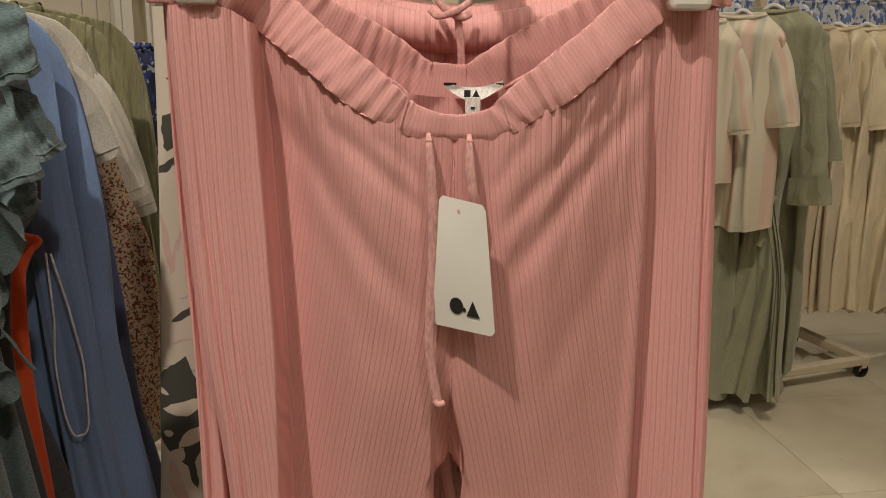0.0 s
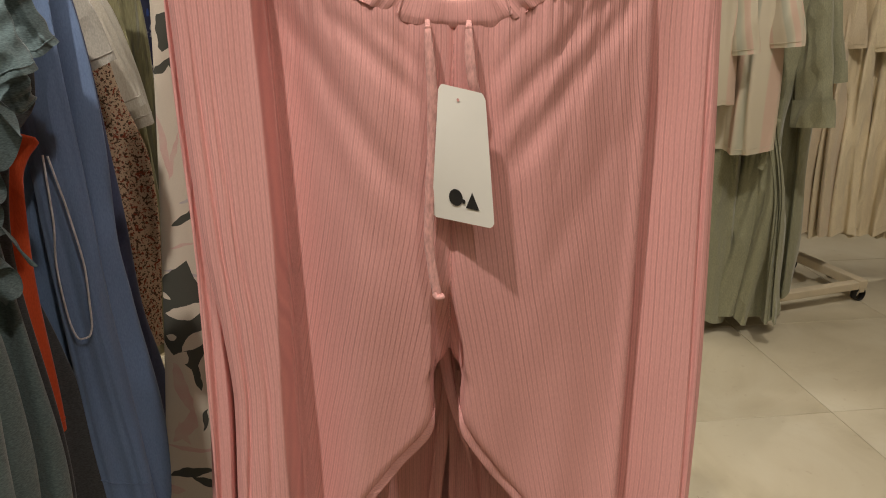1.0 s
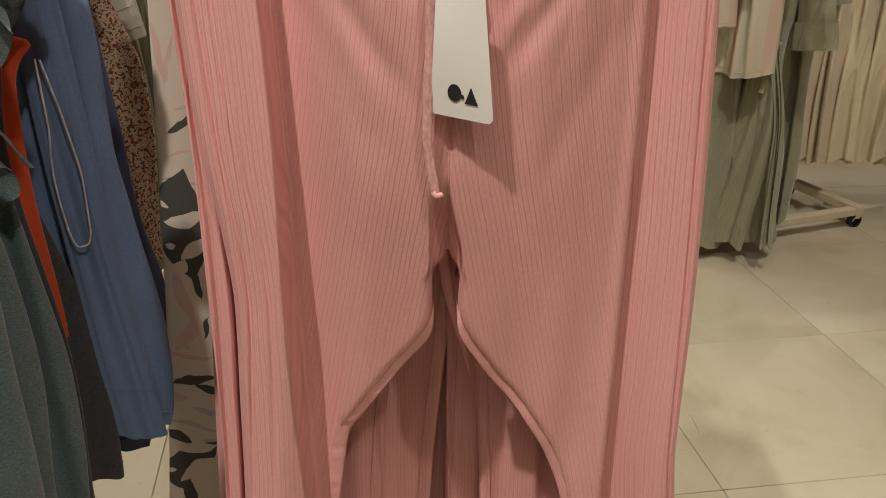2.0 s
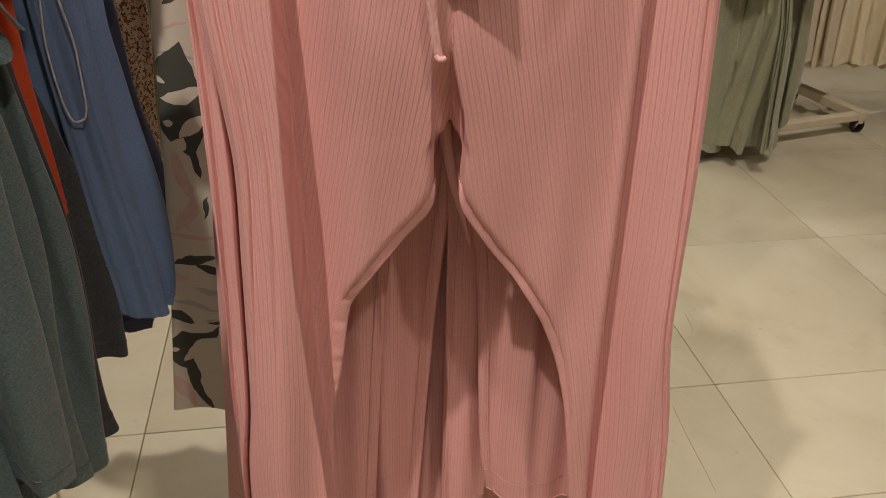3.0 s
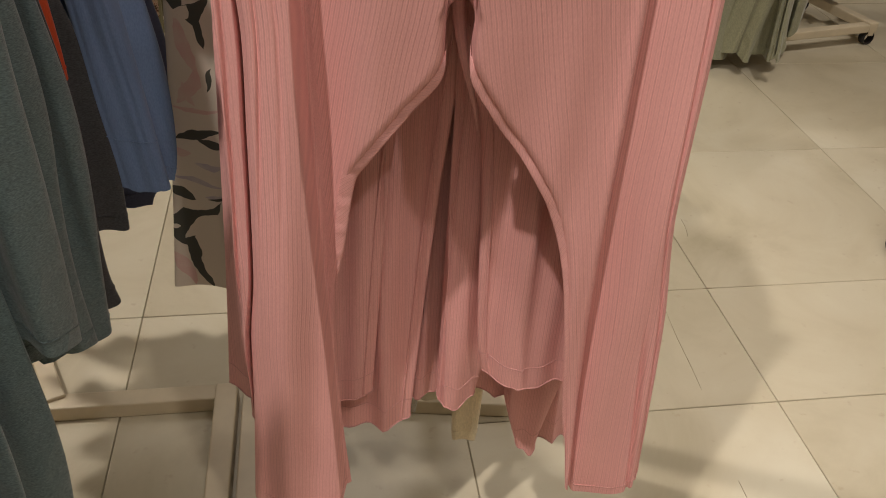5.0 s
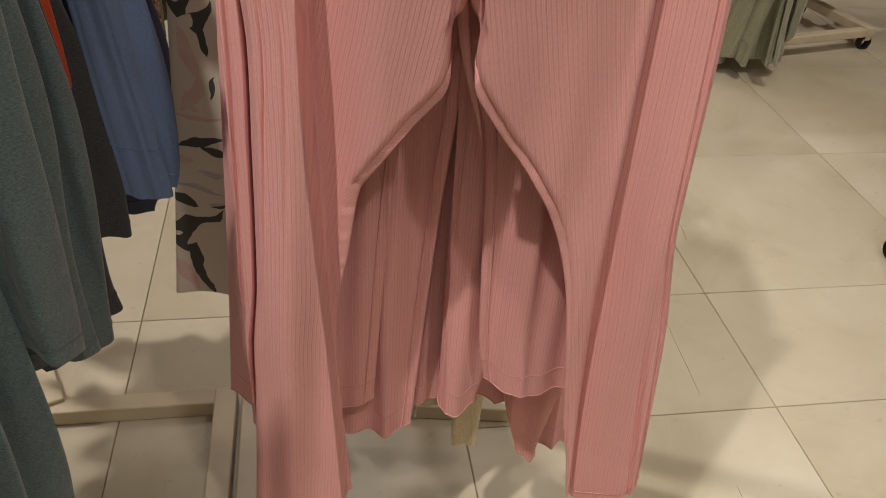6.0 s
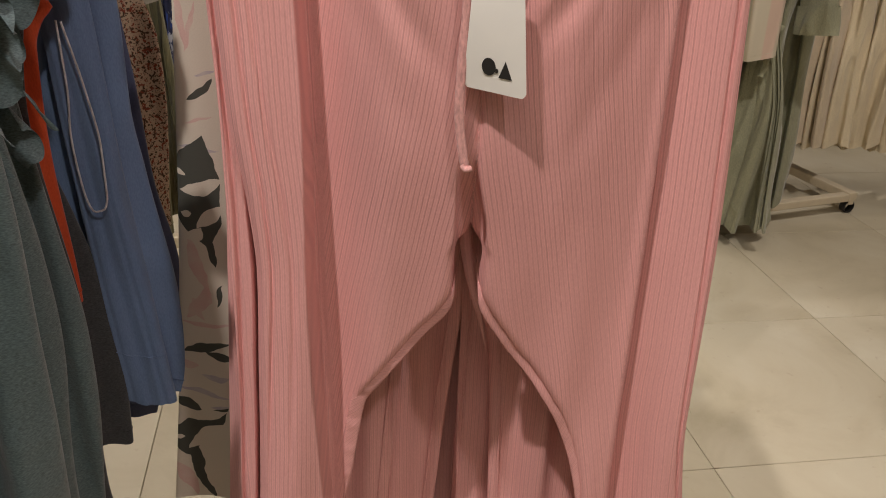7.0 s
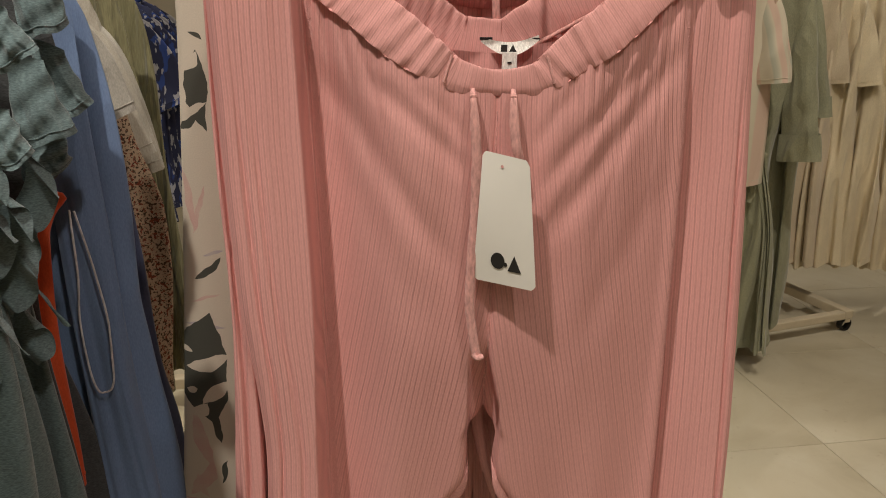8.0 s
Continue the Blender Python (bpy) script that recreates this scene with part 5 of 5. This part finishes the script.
def under_garments():
    """Cream and striped hems that show below the pink pairs."""
    rows = ((0.26, cream_cloth, ((.040, .076, .130), (-.115, -.075, .20)), "cream cotton trousers behind the pink pairs"), (0.29, pale_jersey, ((-.054, -.018, .155), (.11, .15, .24)), "off-white jersey trousers behind the pink pairs"),
            (0.32, candy_cloth, ((-.012, .042, .155), (-.10, -.062, .16)), "pale striped trousers behind the pink pairs"), (0.35, dark_jersey, ((-.045, .03, .145), (.09, .15, .25)), "charcoal jersey trousers behind the pink pairs"))
    half = 0.15
    for d, mat, legs, label in rows:
        m = TROUSER_PLACE @ pose(0, d, 0)
        t = empty("hanging_trousers", m, label=label, category="trousers")
        W = np.linspace(0, 1, 60)[:, None]
        A = np.linspace(0, 2 * np.pi, 60, endpoint=False)[None, :]
        for k, (x0, x1, hem) in enumerate(legs):
            z = 1.25 + (hem - 1.25) * W + 0.003 * np.sin(A * 2 + d * 40) * smooth01((W - 0.9) / 0.1)
            s = (x0 + x1) / 2 + (x1 - x0) / 2 * (1 + 0.8 * (1 - W) ** 0.5) * np.cos(A)
            dd = -0.012 * np.sin(A) + 0.004 * np.sin(s * 130 + k) * W
            leg = part("leg", grid_mesh("leg", np.stack([s, dd, z], -1), np.stack([s, z], -1), wrap=True), mat, t)
            ring = np.stack([s[-2], dd[-2] * 1.02, z[-2]], -1)
            part("hem_stitch", tube_mesh("hem_stitch", np.concatenate([ring, ring[:1]]), 0.0006, sides=5), mat, leg)
        clip_hanger(m, 1.245, half * 0.8, 0.0)


under_garments()


# ---------------------------------------------------------------- the far rails
def far_rails():
    sage = "sage green linen dress with turned-up sleeves"
    cream = "cream cotton dress with short sleeves"
    candy = "candy-striped cotton top with short sleeves"
    rows = [
        ("striped_tee", candy, "top", (1.23, 2.58), -50, candy_cloth, 1.285, .80, .13, .13, dict(sleeve=.24, sleeve_angle=82, cuff=.05, seed=.5)),
        ("striped_tee", candy, "top", (1.365, 2.60), -48, candy_cloth, 1.305, .65, .14, .15, dict(sleeve=.24, sleeve_angle=78, cuff=.06, seed=1.5)),
        ("sage_dress", "long sage green linen dress", "dress", (1.32, 2.66), -45, sage_cloth, 1.27, .055, .12, .13, dict(seed=4.3, folds=.026, hem_wave=.02)),
        ("sage_dress", sage, "dress", (1.50, 2.66), -48, sage_cloth, 1.325, .075, .15, .21, dict(sleeve=.51, cuff=.058, sleeve_angle=80, seed=2.5, turnup=True, folds=.014, pleats=1.7, hem_wave=.02, edge_points=[(1.30, .12), (1.27, .15), (1.1, .13), (.86, .10), (.7, .085), (.4, .125), (.075, .165)])),
        ("sage_dress", sage, "dress", (1.60, 2.76), -48, sage_cloth, 1.315, .12, .14, .16, dict(sleeve=.38, cuff=.05, sleeve_angle=84, seed=3.3, turnup=True, folds=.026, pleats=1.6, hem_wave=.02)),
        ("cream_dress", cream, "dress", (1.86, 3.02), -45, beige_cloth, 1.28, .235, .14, .19, dict(sleeve=.26, sleeve_angle=80, cuff=.055, seed=5.3, folds=.032, pleats=1.7, hem_wave=.012)),
        ("cream_dress", cream, "dress", (1.95, 3.01), -45, cream_cloth, 1.28, .23, .15, .19, dict(sleeve=.27, sleeve_angle=76, cuff=.06, seed=6.3, folds=.032, pleats=1.7, hem_wave=.012)),
        ("cream_dress", cream, "dress", (2.06, 3.00), -45, cream_cloth, 1.28, .235, .15, .20, dict(sleeve=.26, sleeve_angle=76, cuff=.06, seed=7.3, folds=.034, pleats=1.8, hem_wave=.012)),
        ("cream_dress", cream, "dress", (2.18, 2.99), -45, cream_cloth, 1.28, .225, .16, .22, dict(sleeve=.26, sleeve_angle=76, cuff=.065, seed=8.3, folds=.034, pleats=1.6, hem_wave=.012)),
        ("cream_dress", cream, "dress", (2.31, 2.98), -45, cream_cloth, 1.28, .23, .16, .22, dict(sleeve=.26, sleeve_angle=76, cuff=.065, seed=9.1, folds=.034, pleats=1.7, hem_wave=.012)),
    ]
    for name, label, cat, (x, y), rz, mat, top, hem, half, hem_half, kw in rows:
        m = pose(x, y, 0, 0, 0, rz)
        g = garment(name, label, cat, m, mat, top, hem, half, hem_half, group="clothes on the far rail", **{**dict(depth=.05, folds=.018, crush=.6, slope=.075), **kw})
        shirt_hanger(m, top, half, 1.40)
        if (x, y) == (1.50, 2.66):
            wrap_skirt(g, mat, 0.72, hem, 0.8)
    for k in range(8):
        m = pose(1.75 + 0.17 * k, 4.0, 0, 0, 0, -30)
        garment("blue_print_top", "pale blue and white printed top on a far rail", "top", m, pale_print, 1.42, .9, .17, .2, sleeve=.15, seed=k * 1.3, group="blue printed tops")
        shirt_hanger(m, 1.42, .17, 1.53)
    for k in range(4):
        m = pose(LX, 1.95 + 0.12 * k, 0, 0, 0, -20)
        garment("blue_print_top", "blue and white printed top on a far rail", "top", m, blue_print, 1.2, .75, .16, .18, sleeve=.15, seed=k * 1.3, group="blue printed tops")
        shirt_hanger(m, 1.2, .16, RAIL_LEFT)


far_rails()


def backdrop_panels():
    """A cream display panel and a white column far behind the side rail."""
    p = empty("display_panel", pose(0, 3.3, 0), label="plain cream painted display panel standing behind the rails", category="panel", kind="structure")
    part("panel", box_bm(-2.2, -0.62, 0.0, 0.06, 0.0, 2.6, 0.004), wall_paint, p)
    c = empty("column", pose(-0.56, 3.3, 0), label="plain white square column", category="column", kind="structure")
    part("shaft", box_bm(-0.06, 0.06, -0.06, 0.06, 0.0, CEILING, 0.006), ceiling_paint, c)


backdrop_panels()
rail_stand(pose(1.13, 2.78, 0, 0, 0, -78), 0.95, 1.395, 0.05, 0.20, "cream steel clothes rail with sage dresses", inner=0.45)
rail_stand(pose(2.75, 3.04, 0, 0, 0, -90), 0.6, 1.395, 0.06, 0.22, "cream steel clothes rail with cream dresses", reach=1.0)
rail_stand(pose(3.2, 4.0, 0, 0, 0, -90), 0.8, 1.525, 0.06, 0.25, "cream steel clothes rail with blue printed tops", reach=1.7)
rail_stand(pose(1.575, 1.53, 0, 0, 0, 180), 0.8, 1.395, 0.05, 0.20, "empty cream steel clothes rail on black castors")


# ---------------------------------------------------------------- floor tiles
def floor_tiles(floor):
    shared = {}
    xs = [-2.597] + [0.283 + 0.6 * k for k in range(-4, 9)] + [5.397]
    far = [1.414 + 0.604 * k for k in range(0, 9)] + [6.397]
    ys_right = [-2.597] + [0.47 + 0.6 * k for k in range(-5, 1)] + [1.07] + far
    ys_left = [-2.597] + [0.81 + 0.604 * k for k in range(-5, 1)] + far
    gap = 0.0009
    for x0, x1 in zip(xs, xs[1:]):
        ys = ys_left if x1 < 0.3 else ys_right
        for y0, y1 in zip(ys, ys[1:]):
            key = round(x1 - x0, 3), round(y1 - y0, 3)
            if key not in shared:
                shared[key] = bm_mesh("tile", box_bm(gap, x1 - x0 - gap, gap, y1 - y0 - gap, -0.012, 0, 0.0012, 1))
            part("tile", shared[key], stone, floor, at=pose(x0, y0, 0))


floor_tiles(shop_floor)
for scratch in ([(0.764, 1.363), (0.755, 1.255), (0.752, 1.18), (0.748, 1.111)], [(0.929, 1.691), (0.926, 1.654), (0.916, 1.606)], [(0.727, 0.90), (0.726, 0.86)], [(0.872, 1.412), (0.888, 1.414), (0.896, 1.4135)]):
    part("scratch", tube_mesh("scratch", spline([(x, y, 0.0003) for x, y in scratch], 16), 0.0016, 0.0003, 6, scale_of=lambda q: 0.3 + 0.9 * math.sin(math.pi * q) ** 0.5), grout, shop_floor)
